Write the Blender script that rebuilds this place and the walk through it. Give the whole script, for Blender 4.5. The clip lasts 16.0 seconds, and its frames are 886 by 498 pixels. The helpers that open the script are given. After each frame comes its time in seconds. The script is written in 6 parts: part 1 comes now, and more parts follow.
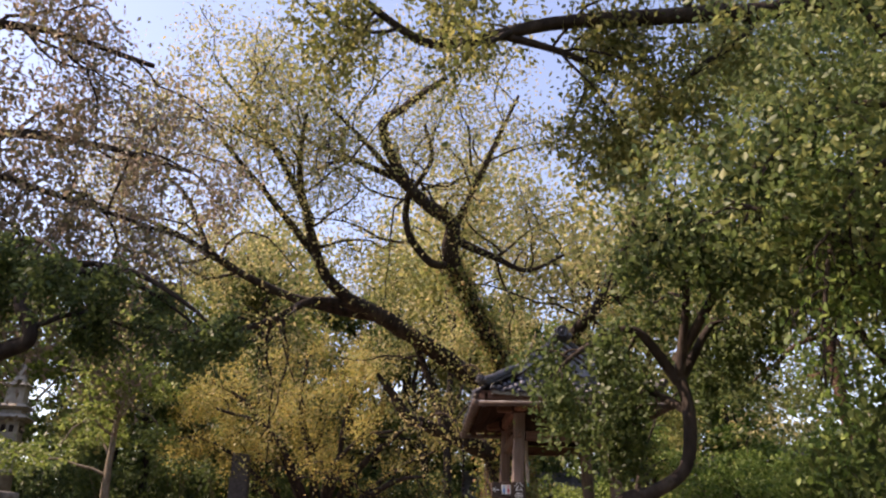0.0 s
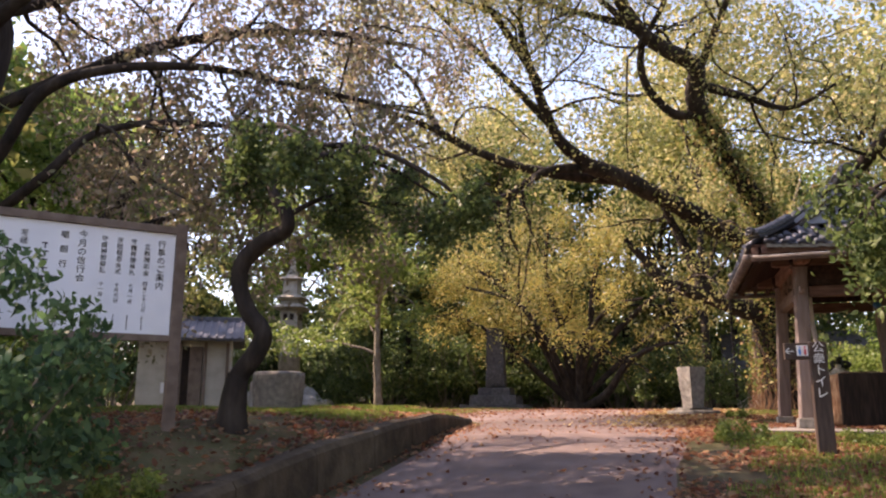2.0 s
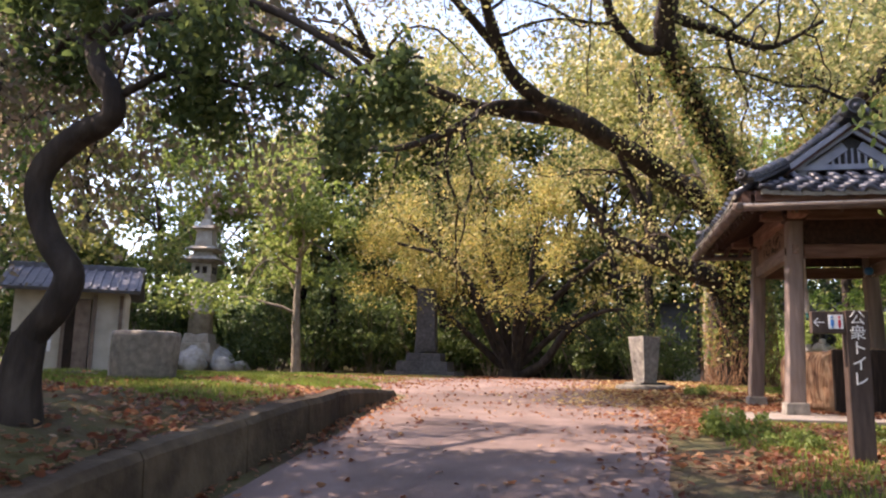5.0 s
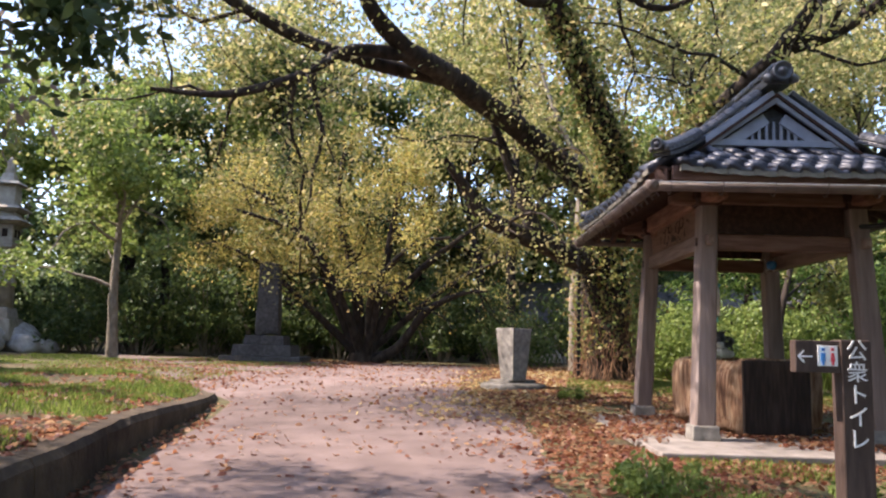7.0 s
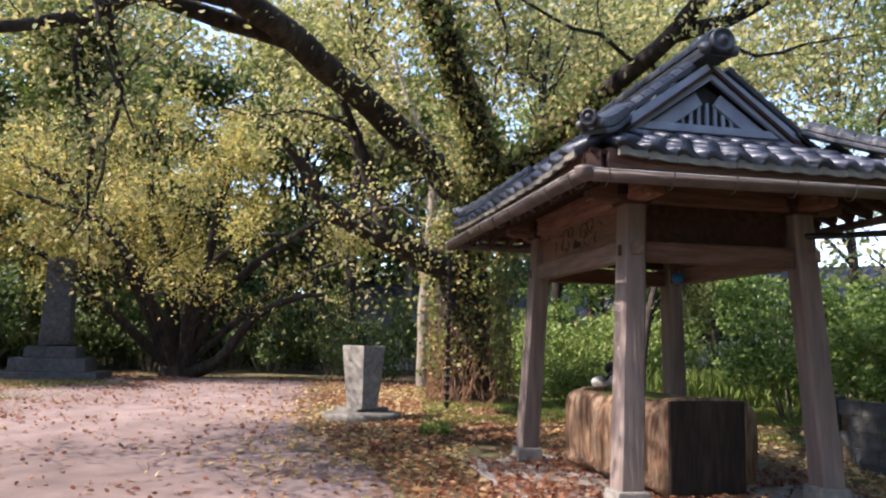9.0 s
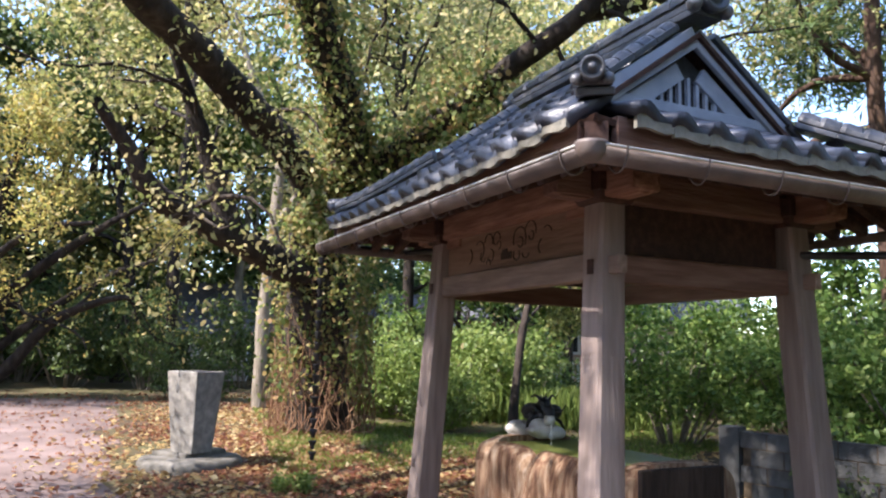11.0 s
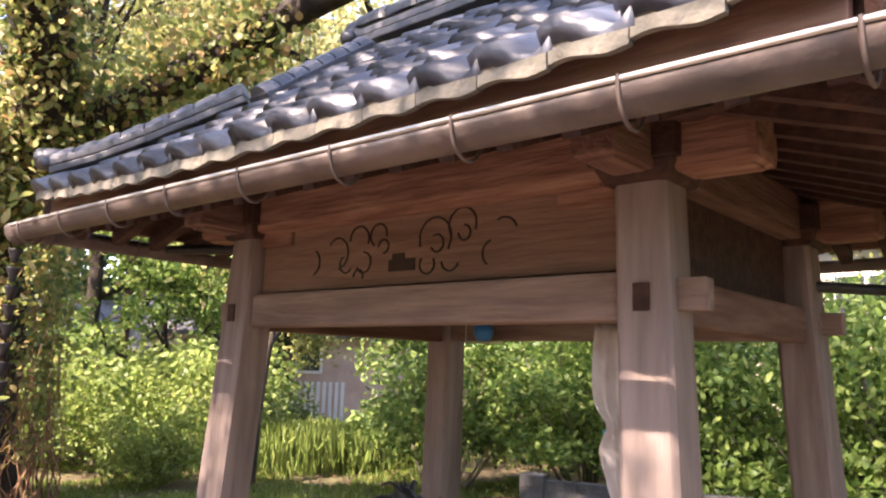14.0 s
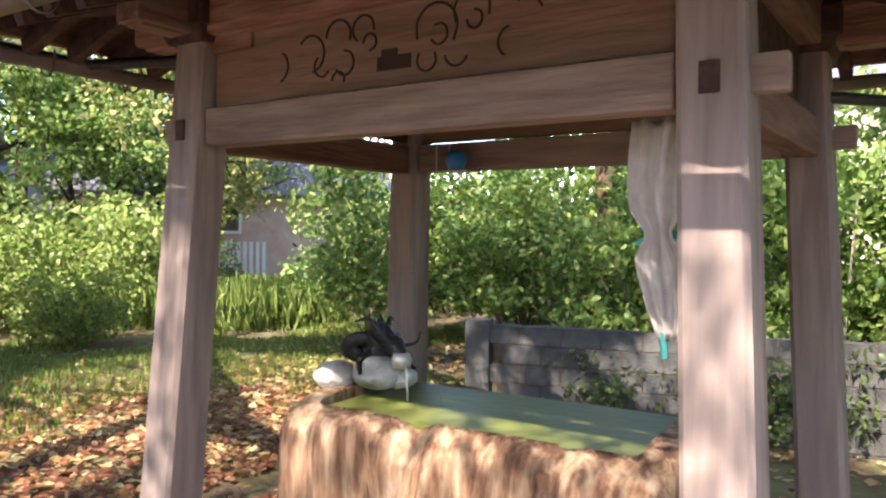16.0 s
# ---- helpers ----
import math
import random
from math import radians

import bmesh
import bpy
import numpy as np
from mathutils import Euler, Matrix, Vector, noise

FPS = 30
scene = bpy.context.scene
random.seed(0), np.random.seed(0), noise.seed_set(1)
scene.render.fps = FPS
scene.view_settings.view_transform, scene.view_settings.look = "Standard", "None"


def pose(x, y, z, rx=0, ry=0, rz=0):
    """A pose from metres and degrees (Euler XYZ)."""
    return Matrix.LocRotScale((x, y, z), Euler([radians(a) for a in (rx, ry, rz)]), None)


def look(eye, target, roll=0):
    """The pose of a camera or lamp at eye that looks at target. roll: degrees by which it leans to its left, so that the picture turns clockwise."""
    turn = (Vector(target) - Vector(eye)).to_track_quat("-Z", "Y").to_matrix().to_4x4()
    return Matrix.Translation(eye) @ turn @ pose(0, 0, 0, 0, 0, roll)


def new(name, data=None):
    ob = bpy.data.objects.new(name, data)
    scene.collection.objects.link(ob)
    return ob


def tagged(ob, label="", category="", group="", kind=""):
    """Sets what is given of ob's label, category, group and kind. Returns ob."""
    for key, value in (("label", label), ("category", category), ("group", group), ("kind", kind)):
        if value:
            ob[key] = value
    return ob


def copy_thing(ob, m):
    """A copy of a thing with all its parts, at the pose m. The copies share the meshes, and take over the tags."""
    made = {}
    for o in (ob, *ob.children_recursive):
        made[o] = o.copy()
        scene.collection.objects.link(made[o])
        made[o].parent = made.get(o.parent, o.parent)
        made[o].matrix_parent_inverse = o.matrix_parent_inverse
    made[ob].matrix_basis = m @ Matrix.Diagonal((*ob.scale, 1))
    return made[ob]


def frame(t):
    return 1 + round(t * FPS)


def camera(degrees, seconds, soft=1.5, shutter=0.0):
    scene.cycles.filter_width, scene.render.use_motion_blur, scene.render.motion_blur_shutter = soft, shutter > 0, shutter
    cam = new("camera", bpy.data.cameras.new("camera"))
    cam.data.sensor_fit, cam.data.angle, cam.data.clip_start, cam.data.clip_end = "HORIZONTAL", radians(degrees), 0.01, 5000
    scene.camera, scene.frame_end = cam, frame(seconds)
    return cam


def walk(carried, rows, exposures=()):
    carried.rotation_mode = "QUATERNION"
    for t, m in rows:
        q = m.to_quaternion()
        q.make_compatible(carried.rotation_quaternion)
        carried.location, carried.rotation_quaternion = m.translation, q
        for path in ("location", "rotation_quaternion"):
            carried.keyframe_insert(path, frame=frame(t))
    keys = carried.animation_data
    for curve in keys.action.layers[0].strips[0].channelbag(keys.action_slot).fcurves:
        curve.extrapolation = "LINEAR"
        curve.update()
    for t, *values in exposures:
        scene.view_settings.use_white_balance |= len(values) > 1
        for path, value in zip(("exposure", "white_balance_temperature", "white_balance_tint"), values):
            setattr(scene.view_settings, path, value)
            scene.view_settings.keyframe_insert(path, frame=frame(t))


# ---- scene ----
cam = camera(60.5, 16.0, 2.2)
PATH = [
    (0, (1.939, 0.697, 1.862), (1.675, 2.542, 2.587), 1.1),
    (0.5, (1.768, 0.894, 1.86), (1.327, 2.729, 2.522), 0.6),
    (1, (1.622, 1.029, 1.821), (1.047, 2.857, 2.393), 0.5),
    (1.5, (1.525, 1.18, 1.889), (0.83, 2.996, 2.356), 0.3),
    (2, (1.523, 1.376, 1.908), (0.668, 3.137, 2.316), 0.0),
    (2.5, (1.429, 1.602, 1.887), (0.423, 3.287, 2.271), 0.0),
    (3, (1.275, 1.906, 1.948), (0.215, 3.562, 2.315), 0.2),
    (3.5, (1.172, 2.246, 1.957), (0.123, 3.911, 2.313), 0.5),
    (4, (1.093, 2.639, 2.034), (0.157, 4.373, 2.378), 0.9),
    (4.2, (1.011, 2.809, 2.012), (0.141, 4.577, 2.355), 1.1),
    (6.3, (0.366, 4.891, 2.331), (-0.179, 6.797, 2.601), 1.2),
    (6.5, (0.326, 5.126, 2.396), (-0.174, 7.045, 2.657), 1.4),
    (7, (0.137, 5.623, 2.477), (-0.208, 7.577, 2.722), 1.6),
    (7.5, (0.034, 6.164, 2.532), (-0.171, 8.138, 2.774), 1.8),
    (8, (-0.061, 6.703, 2.633), (-0.162, 8.686, 2.875), 1.8),
    (8.5, (-0.22, 7.204, 2.729), (-0.222, 9.188, 2.976), 1.6),
    (10.8, (-0.592, 9.483, 3.032), (-0.101, 11.405, 3.287), 1.5),
    (11, (-0.642, 9.654, 3.075), (-0.098, 11.561, 3.334), 1.7),
    (11.5, (-0.707, 10.113, 3.133), (0.019, 11.959, 3.392), 1.6),
    (12, (-0.736, 10.588, 3.185), (0.183, 12.344, 3.45), 1.6),
    (12.5, (-0.742, 11.021, 3.233), (0.308, 12.7, 3.508), 1.8),
    (13, (-0.656, 11.451, 3.275), (0.489, 13.066, 3.556), 1.7),
    (13.5, (-0.581, 11.855, 3.295), (0.625, 13.424, 3.586), 1.6),
    (14, (-0.611, 12.146, 3.333), (0.655, 13.665, 3.635), 1.7),
    (14.5, (-0.581, 12.415, 3.302), (0.753, 13.873, 3.613), 1.3),
    (15, (-0.535, 12.571, 3.231), (0.848, 13.988, 3.513), 1.0),
    (15.5, (-0.567, 12.643, 3.162), (0.863, 14.037, 3.265), 0.8),
    (16, (-0.58, 12.668, 3.148), (0.875, 14.039, 3.1), 0.7),
]
walk(cam, [(t, look(eye, target, roll)) for t, eye, target, roll in PATH], exposures=[(0, 1.45, 8000, 31), (2, 1.9, 8000, 31), (3.5, 2.2, 8000, 31), (6.5, 2.0, 7000, 23), (8.5, 1.95, 6600, 20), (11, 2.25, 6200, 17), (12.5, 2.5, 6900, 23), (14, 3.1, 7400, 27), (15.5, 3.35, 7500, 27), (16, 3.1, 6800, 17)])

# ---- world and sun ----
SUN_AZ, SUN_EL = (-0.987, -0.16), 47.0
world = bpy.data.worlds.new("sky")
scene.world = world
world.use_nodes = True
wn, wl = world.node_tree.nodes, world.node_tree.links
sky = wn.new("ShaderNodeTexSky")
sky.sky_type, sky.sun_disc = "NISHITA", False
sky.sun_elevation = radians(SUN_EL)
sky.sun_rotation = math.atan2(SUN_AZ[0], SUN_AZ[1])
sky.dust_density, sky.ozone_density = 0.6, 2.0
wn["Background"].inputs["Strength"].default_value = 0.14
wl.new(sky.outputs[0], wn["Background"].inputs["Color"])
sun = new("sun", bpy.data.lights.new("sun", "SUN"))
sun.data.energy, sun.data.angle, sun.data.color = 3.4, radians(0.5), (1.0, 0.93, 0.83)
_az = Vector((SUN_AZ[0], SUN_AZ[1], 0)).normalized() * math.cos(radians(SUN_EL))
sun.matrix_world = look((0, 0, 30), Vector((0, 0, 30)) - Vector((_az.x, _az.y, math.sin(radians(SUN_EL)))))


# ---- materials ----
def node_mat(name, stops, scale=6.0, detail=6.0, rough=0.8, bump=0.3, bump_scale=30.0, metal=0.0, stretch=(1, 1, 1),
             big=0.35, by="noise", spec=0.3, through_light=0.0):
    """A surface with colour from a ramp over fine grain and larger stains, and a fine relief."""
    m = bpy.data.materials.new(name)
    m.use_nodes = True
    n, l = m.node_tree.nodes, m.node_tree.links
    b = n["Principled BSDF"]
    b.inputs["Roughness"].default_value, b.inputs["Metallic"].default_value = rough, metal
    b.inputs["Specular IOR Level"].default_value = spec
    co = n.new("ShaderNodeTexCoord")
    mp = n.new("ShaderNodeMapping")
    mp.inputs["Scale"].default_value = stretch
    l.new(co.outputs["Object"], mp.inputs[0])
    fine = n.new("ShaderNodeTexNoise")
    fine.inputs["Scale"].default_value, fine.inputs["Detail"].default_value = scale, detail
    l.new(mp.outputs[0], fine.inputs["Vector"])
    wide = n.new("ShaderNodeTexNoise")
    wide.inputs["Scale"].default_value, wide.inputs["Detail"].default_value = scale * 0.14, 3
    l.new(mp.outputs[0], wide.inputs["Vector"])
    mix = n.new("ShaderNodeMix")
    mix.inputs[0].default_value = big
    l.new(fine.outputs["Fac"], mix.inputs[2])
    l.new(wide.outputs["Fac"], mix.inputs[3])
    fac = mix.outputs[0]
    if by in ("island", "object"):
        src = n.new("ShaderNodeNewGeometry").outputs["Random Per Island"] if by == "island" else n.new("ShaderNodeObjectInfo").outputs["Random"]
        mix2 = n.new("ShaderNodeMix")
        mix2.inputs[0].default_value = 0.75 if by == "island" else 0.45
        l.new(fac, mix2.inputs[2])
        l.new(src, mix2.inputs[3])
        fac = mix2.outputs[0]
    ramp = n.new("ShaderNodeValToRGB")
    e = ramp.color_ramp.elements
    lo, hi = (0.12, 0.88) if by == "island" else (0.32, 0.68)
    for k, c in enumerate(stops):
        p = lo + (hi - lo) * k / max(1, len(stops) - 1)
        el = e[k] if k < 2 else e.new(p)
        el.position, el.color = p, (*c, 1)
    e[0].position, e[1].position = lo, lo + (hi - lo) / max(1, len(stops) - 1)
    l.new(fac, ramp.inputs[0])
    l.new(ramp.outputs[0], b.inputs["Base Color"])
    if bump:
        t = n.new("ShaderNodeTexNoise")
        t.inputs["Scale"].default_value, t.inputs["Detail"].default_value = bump_scale, 5
        l.new(mp.outputs[0], t.inputs["Vector"])
        bp = n.new("ShaderNodeBump")
        bp.inputs["Strength"].default_value, bp.inputs["Distance"].default_value = bump, 0.02
        l.new(t.outputs["Fac"], bp.inputs["Height"])
        l.new(bp.outputs[0], b.inputs["Normal"])
    if through_light:
        tr = n.new("ShaderNodeBsdfTranslucent")
        l.new(ramp.outputs[0], tr.inputs[0])
        ms = n.new("ShaderNodeMixShader")
        ms.inputs[0].default_value = through_light
        l.new(b.outputs[0], ms.inputs[1])
        l.new(tr.outputs[0], ms.inputs[2])
        l.new(ms.outputs[0], n["Material Output"].inputs[0])
    return m


def leaf_mat(name, stops):
    return node_mat(name, stops, scale=0.9, rough=0.5, bump=0, by="island", spec=0.35, through_light=0.5)


M_YELLOW = leaf_mat("cherry_leaf_autumn", [(0.14, 0.17, 0.05), (0.28, 0.30, 0.10), (0.43, 0.39, 0.16), (0.53, 0.43, 0.2)])
M_GOLD = leaf_mat("cherry_leaf_gold", [(0.18, 0.2, 0.05), (0.37, 0.35, 0.10), (0.54, 0.46, 0.14), (0.48, 0.33, 0.11)])
M_MAUVE = leaf_mat("weeping_leaf", [(0.12, 0.13, 0.07), (0.24, 0.20, 0.13), (0.32, 0.24, 0.19), (0.2, 0.21, 0.09)])
M_DARKLEAF = leaf_mat("dark_leaf", [(0.04, 0.07, 0.024), (0.085, 0.13, 0.042), (0.16, 0.205, 0.065)])
M_GREEN = leaf_mat("green_leaf", [(0.09, 0.14, 0.03), (0.18, 0.25, 0.06), (0.29, 0.34, 0.10)])
M_LIME = leaf_mat("lime_leaf", [(0.055, 0.11, 0.025), (0.15, 0.245, 0.055), (0.31, 0.385, 0.115)])
M_OLIVE = leaf_mat("olive_leaf", [(0.09, 0.12, 0.035), (0.21, 0.23, 0.07), (0.36, 0.33, 0.11)])
M_NEARLEAF = leaf_mat("blue_green_leaf", [(0.03, 0.075, 0.035), (0.07, 0.145, 0.06), (0.13, 0.22, 0.09)])
M_NEEDLE = leaf_mat("pine_needle", [(0.07, 0.12, 0.04), (0.15, 0.21, 0.07), (0.28, 0.30, 0.10)])
M_IVY = leaf_mat("ivy_leaf", [(0.07, 0.115, 0.03), (0.18, 0.225, 0.065), (0.34, 0.33, 0.11), (0.36, 0.22, 0.1)])
M_LITTER = leaf_mat("fallen_leaf", [(0.10, 0.035, 0.025), (0.21, 0.075, 0.042), (0.31, 0.14, 0.072), (0.40, 0.26, 0.15)])
M_GRASS = leaf_mat("grass_blade", [(0.09, 0.15, 0.03), (0.18, 0.26, 0.05), (0.30, 0.33, 0.09)])
M_BARK = node_mat("dark_bark", [(0.012, 0.009, 0.007), (0.032, 0.024, 0.019), (0.07, 0.055, 0.042)], scale=9, rough=0.95, bump=1.0, bump_scale=22, stretch=(1, 1, 0.35))
M_REDBARK = node_mat("vine_bark", [(0.03, 0.018, 0.013), (0.07, 0.04, 0.026), (0.13, 0.08, 0.055)], scale=9, rough=0.95, bump=1.0, bump_scale=25, stretch=(1, 1, 0.3))
M_PALEBARK = node_mat("pale_bark", [(0.10, 0.085, 0.06), (0.2, 0.17, 0.13), (0.3, 0.26, 0.2)], scale=8, rough=0.95, bump=0.8, stretch=(1, 1, 0.4))
M_TWIG = node_mat("dry_vine", [(0.09, 0.045, 0.025), (0.19, 0.10, 0.055), (0.33, 0.21, 0.12)], scale=5, rough=0.9, bump=0.3)
M_PATH = node_mat("path_surface", [(0.095, 0.067, 0.06), (0.158, 0.114, 0.101), (0.235, 0.173, 0.155)], scale=2.4, detail=10, rough=0.92, bump=0.5, bump_scale=60, big=0.5)
M_SOIL = node_mat("bank_soil", [(0.035, 0.026, 0.016), (0.075, 0.052, 0.028), (0.09, 0.085, 0.035), (0.16, 0.105, 0.06)], scale=3.0, detail=10, rough=0.97, bump=0.9, bump_scale=25, big=0.45)
M_WALL = node_mat("mossy_concrete", [(0.024, 0.016, 0.010), (0.064, 0.046, 0.029), (0.13, 0.098, 0.062)], scale=5, detail=9, rough=0.95, bump=0.8, bump_scale=24, big=0.5)
M_STONE = node_mat("grey_granite", [(0.12, 0.11, 0.1), (0.21, 0.195, 0.17), (0.31, 0.285, 0.25)], scale=14, rough=0.85, bump=0.5, bump_scale=60)
M_DARKSTONE = node_mat("dark_granite", [(0.03, 0.028, 0.026), (0.06, 0.056, 0.052), (0.1, 0.094, 0.088)], scale=12, rough=0.7, bump=0.4, bump_scale=50)
M_PALESTONE = node_mat("weathered_pale_stone", [(0.2, 0.17, 0.135), (0.33, 0.29, 0.235), (0.44, 0.4, 0.33)], scale=5, rough=0.9, bump=0.5, bump_scale=30)
M_FOOTSTONE = node_mat("dark_foot_stone", [(0.06, 0.056, 0.045), (0.115, 0.105, 0.088), (0.19, 0.175, 0.15)], scale=8, rough=0.9, bump=0.7, bump_scale=25)
M_ROCK = node_mat("pale_rock", [(0.25, 0.23, 0.2), (0.4, 0.38, 0.35), (0.55, 0.53, 0.5)], scale=6, rough=0.9, bump=0.8, bump_scale=18)
M_WOOD = node_mat("weathered_cypress", [(0.105, 0.078, 0.066), (0.195, 0.15, 0.13), (0.285, 0.225, 0.2)], scale=5, detail=9, rough=0.8, bump=0.35, bump_scale=9, stretch=(4, 4, 0.35), big=0.55)
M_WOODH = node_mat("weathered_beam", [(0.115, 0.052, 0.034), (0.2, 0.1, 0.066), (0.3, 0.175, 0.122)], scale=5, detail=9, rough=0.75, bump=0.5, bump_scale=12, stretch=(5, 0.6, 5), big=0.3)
M_WOODX = node_mat("dark_brown_cross_beam", [(0.07, 0.033, 0.024), (0.125, 0.066, 0.048), (0.19, 0.115, 0.087)], scale=5, detail=9, rough=0.75, bump=0.5, bump_scale=12, stretch=(0.6, 5, 5), big=0.3)
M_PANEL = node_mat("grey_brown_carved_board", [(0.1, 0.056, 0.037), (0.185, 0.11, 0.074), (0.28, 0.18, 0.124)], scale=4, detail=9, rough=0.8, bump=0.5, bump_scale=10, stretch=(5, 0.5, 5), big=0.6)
M_TIE = node_mat("weathered_tie_beam", [(0.115, 0.075, 0.058), (0.21, 0.15, 0.122), (0.30, 0.225, 0.19)], scale=5, detail=9, rough=0.8, bump=0.5, bump_scale=12, stretch=(5, 0.6, 5), big=0.5)
M_REDWOOD = node_mat("red_stained_wood", [(0.10, 0.035, 0.022), (0.17, 0.065, 0.042), (0.24, 0.11, 0.07)], scale=6, detail=8, rough=0.7, bump=0.4, bump_scale=14, stretch=(3, 3, 3))
# Bearing blocks' own dark brown; elsewhere the shade under the roof, painted in.
M_DARKWOOD = node_mat("stained_and_shaded_wood", [(0.02, 0.01, 0.008), (0.045, 0.021, 0.015), (0.085, 0.042, 0.03)], scale=6, detail=8, rough=0.75, bump=0.4, bump_scale=14, stretch=(3, 3, 3))
# Near-black that stands for the shade in grooves, holes and openings.
M_RECESS = node_mat("recess_shade", [(0.015, 0.01, 0.008), (0.04, 0.025, 0.018)], rough=0.9, bump=0)
# Blue of the sky's reflection is mixed into the tile's grey base.
M_TILE = node_mat("grey_roof_tile", [(0.02, 0.023, 0.034), (0.04, 0.046, 0.066), (0.085, 0.095, 0.125)], scale=7, rough=0.4, bump=0.25, bump_scale=30, by="object", spec=0.5)
M_TILES = node_mat("grey_roof_tile_far", [(0.022, 0.024, 0.03), (0.045, 0.047, 0.056), (0.095, 0.094, 0.1)], scale=7, rough=0.42, bump=0.3, by="island", spec=0.6)
M_MOSSTILE = node_mat("lichened_tile", [(0.10, 0.10, 0.085), (0.2, 0.185, 0.15), (0.32, 0.29, 0.23)], scale=9, rough=0.85, bump=0.6, bump_scale=30)
M_GABLE = node_mat("blue_grey_paint", [(0.20, 0.22, 0.27), (0.27, 0.29, 0.34), (0.33, 0.35, 0.4)], scale=6, rough=0.7, bump=0.2)
M_COPPER = node_mat("brown_gutter_metal", [(0.05, 0.036, 0.031), (0.095, 0.07, 0.06), (0.15, 0.118, 0.105)], scale=5, rough=0.55, bump=0.2, metal=0.1, spec=0.5)
M_STEEL = node_mat("pale_wire", [(0.45, 0.43, 0.4), (0.6, 0.58, 0.55)], rough=0.45, bump=0, metal=0.6)
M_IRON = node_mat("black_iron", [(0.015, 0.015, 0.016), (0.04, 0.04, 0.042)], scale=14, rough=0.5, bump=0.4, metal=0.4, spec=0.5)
# Near-black that carries the shade on the basin's south end.
M_ENDSHADE = node_mat("shade_black_wood", [(0.008, 0.005, 0.004), (0.02, 0.013, 0.01), (0.045, 0.03, 0.022)], scale=7, rough=0.8, bump=0.6, bump_scale=16, stretch=(4, 4, 0.5))
M_SIGNWHITE = node_mat("white_board", [(0.66, 0.68, 0.72), (0.74, 0.76, 0.8), (0.8, 0.81, 0.84)], scale=2, rough=0.45, bump=0.05)
M_SIGNBROWN = node_mat("dark_brown_paint", [(0.035, 0.022, 0.018), (0.06, 0.04, 0.032), (0.09, 0.06, 0.05)], scale=8, rough=0.6, bump=0.25, stretch=(4, 4, 0.6))
M_FRAME = node_mat("brown_sign_frame", [(0.10, 0.07, 0.055), (0.16, 0.115, 0.09), (0.22, 0.165, 0.13)], scale=8, rough=0.75, bump=0.3)
M_INK = node_mat("black_ink", [(0.012, 0.012, 0.013), (0.025, 0.025, 0.026)], rough=0.6, bump=0)
M_LETTER = node_mat("white_lettering", [(0.72, 0.72, 0.7), (0.82, 0.82, 0.8)], rough=0.6, bump=0)
M_BLUE = node_mat("blue_plastic", [(0.02, 0.16, 0.42), (0.03, 0.22, 0.55)], rough=0.4, bump=0, spec=0.5)
M_RED = node_mat("red_print", [(0.55, 0.04, 0.06), (0.65, 0.06, 0.08)], rough=0.5, bump=0)
M_CLOTH = node_mat("white_towel", [(0.55, 0.5, 0.46), (0.66, 0.61, 0.57), (0.74, 0.7, 0.66)], scale=20, rough=0.95, bump=0.3, bump_scale=200, through_light=0.3)
M_TEAL = node_mat("teal_cord", [(0.05, 0.28, 0.28), (0.08, 0.38, 0.36)], rough=0.7, bump=0)
M_LOG = node_mat("fossil_log", [(0.03, 0.015, 0.01), (0.13, 0.065, 0.036), (0.26, 0.17, 0.105), (0.36, 0.28, 0.205)], scale=6, detail=9, rough=0.85, bump=1.0, bump_scale=12, stretch=(4, 4, 0.6), big=0.35)
M_BLOCK = node_mat("concrete_block", [(0.035, 0.035, 0.034), (0.06, 0.06, 0.058), (0.09, 0.088, 0.084)], scale=7, rough=0.92, bump=0.5, bump_scale=40)
M_SLAB = node_mat("concrete_slab", [(0.15, 0.13, 0.11), (0.23, 0.2, 0.175), (0.3, 0.27, 0.235)], scale=5, detail=9, rough=0.9, bump=0.3, bump_scale=50)
M_PLASTER = node_mat("cream_plaster", [(0.34, 0.305, 0.25), (0.44, 0.4, 0.335), (0.5, 0.465, 0.4)], scale=3, rough=0.9, bump=0.15)
M_PINK = node_mat("pink_house_wall", [(0.42, 0.27, 0.22), (0.52, 0.36, 0.3), (0.6, 0.44, 0.38)], scale=3, rough=0.9, bump=0.2)
M_WHITE = node_mat("white_paint", [(0.66, 0.66, 0.66), (0.78, 0.78, 0.78)], scale=3, rough=0.5, bump=0.05)
M_GLASSDARK = node_mat("dark_window", [(0.02, 0.022, 0.025), (0.04, 0.042, 0.045)], rough=0.1, bump=0, spec=0.6)
M_ROOFFAR = node_mat("house_roof", [(0.06, 0.06, 0.07), (0.11, 0.11, 0.125), (0.16, 0.16, 0.175)], scale=5, rough=0.6, bump=0.4, stretch=(1, 4, 1))

M_WATER = bpy.data.materials.new("still_water")
M_WATER.use_nodes = True
_b = M_WATER.node_tree.nodes["Principled BSDF"]
# Green of the reflected shrubs and mossy bottom is put into the base.
_b.inputs["Base Color"].default_value = (0.10, 0.115, 0.03, 1)
_b.inputs["Roughness"].default_value = 0.38
_b.inputs["Specular IOR Level"].default_value = 0.05
_n = M_WATER.node_tree.nodes.new("ShaderNodeTexNoise")
_n.inputs["Scale"].default_value = 14
_bp = M_WATER.node_tree.nodes.new("ShaderNodeBump")
_bp.inputs["Strength"].default_value, _bp.inputs["Distance"].default_value = 0.2, 0.02
M_WATER.node_tree.links.new(_n.outputs["Fac"], _bp.inputs["Height"])
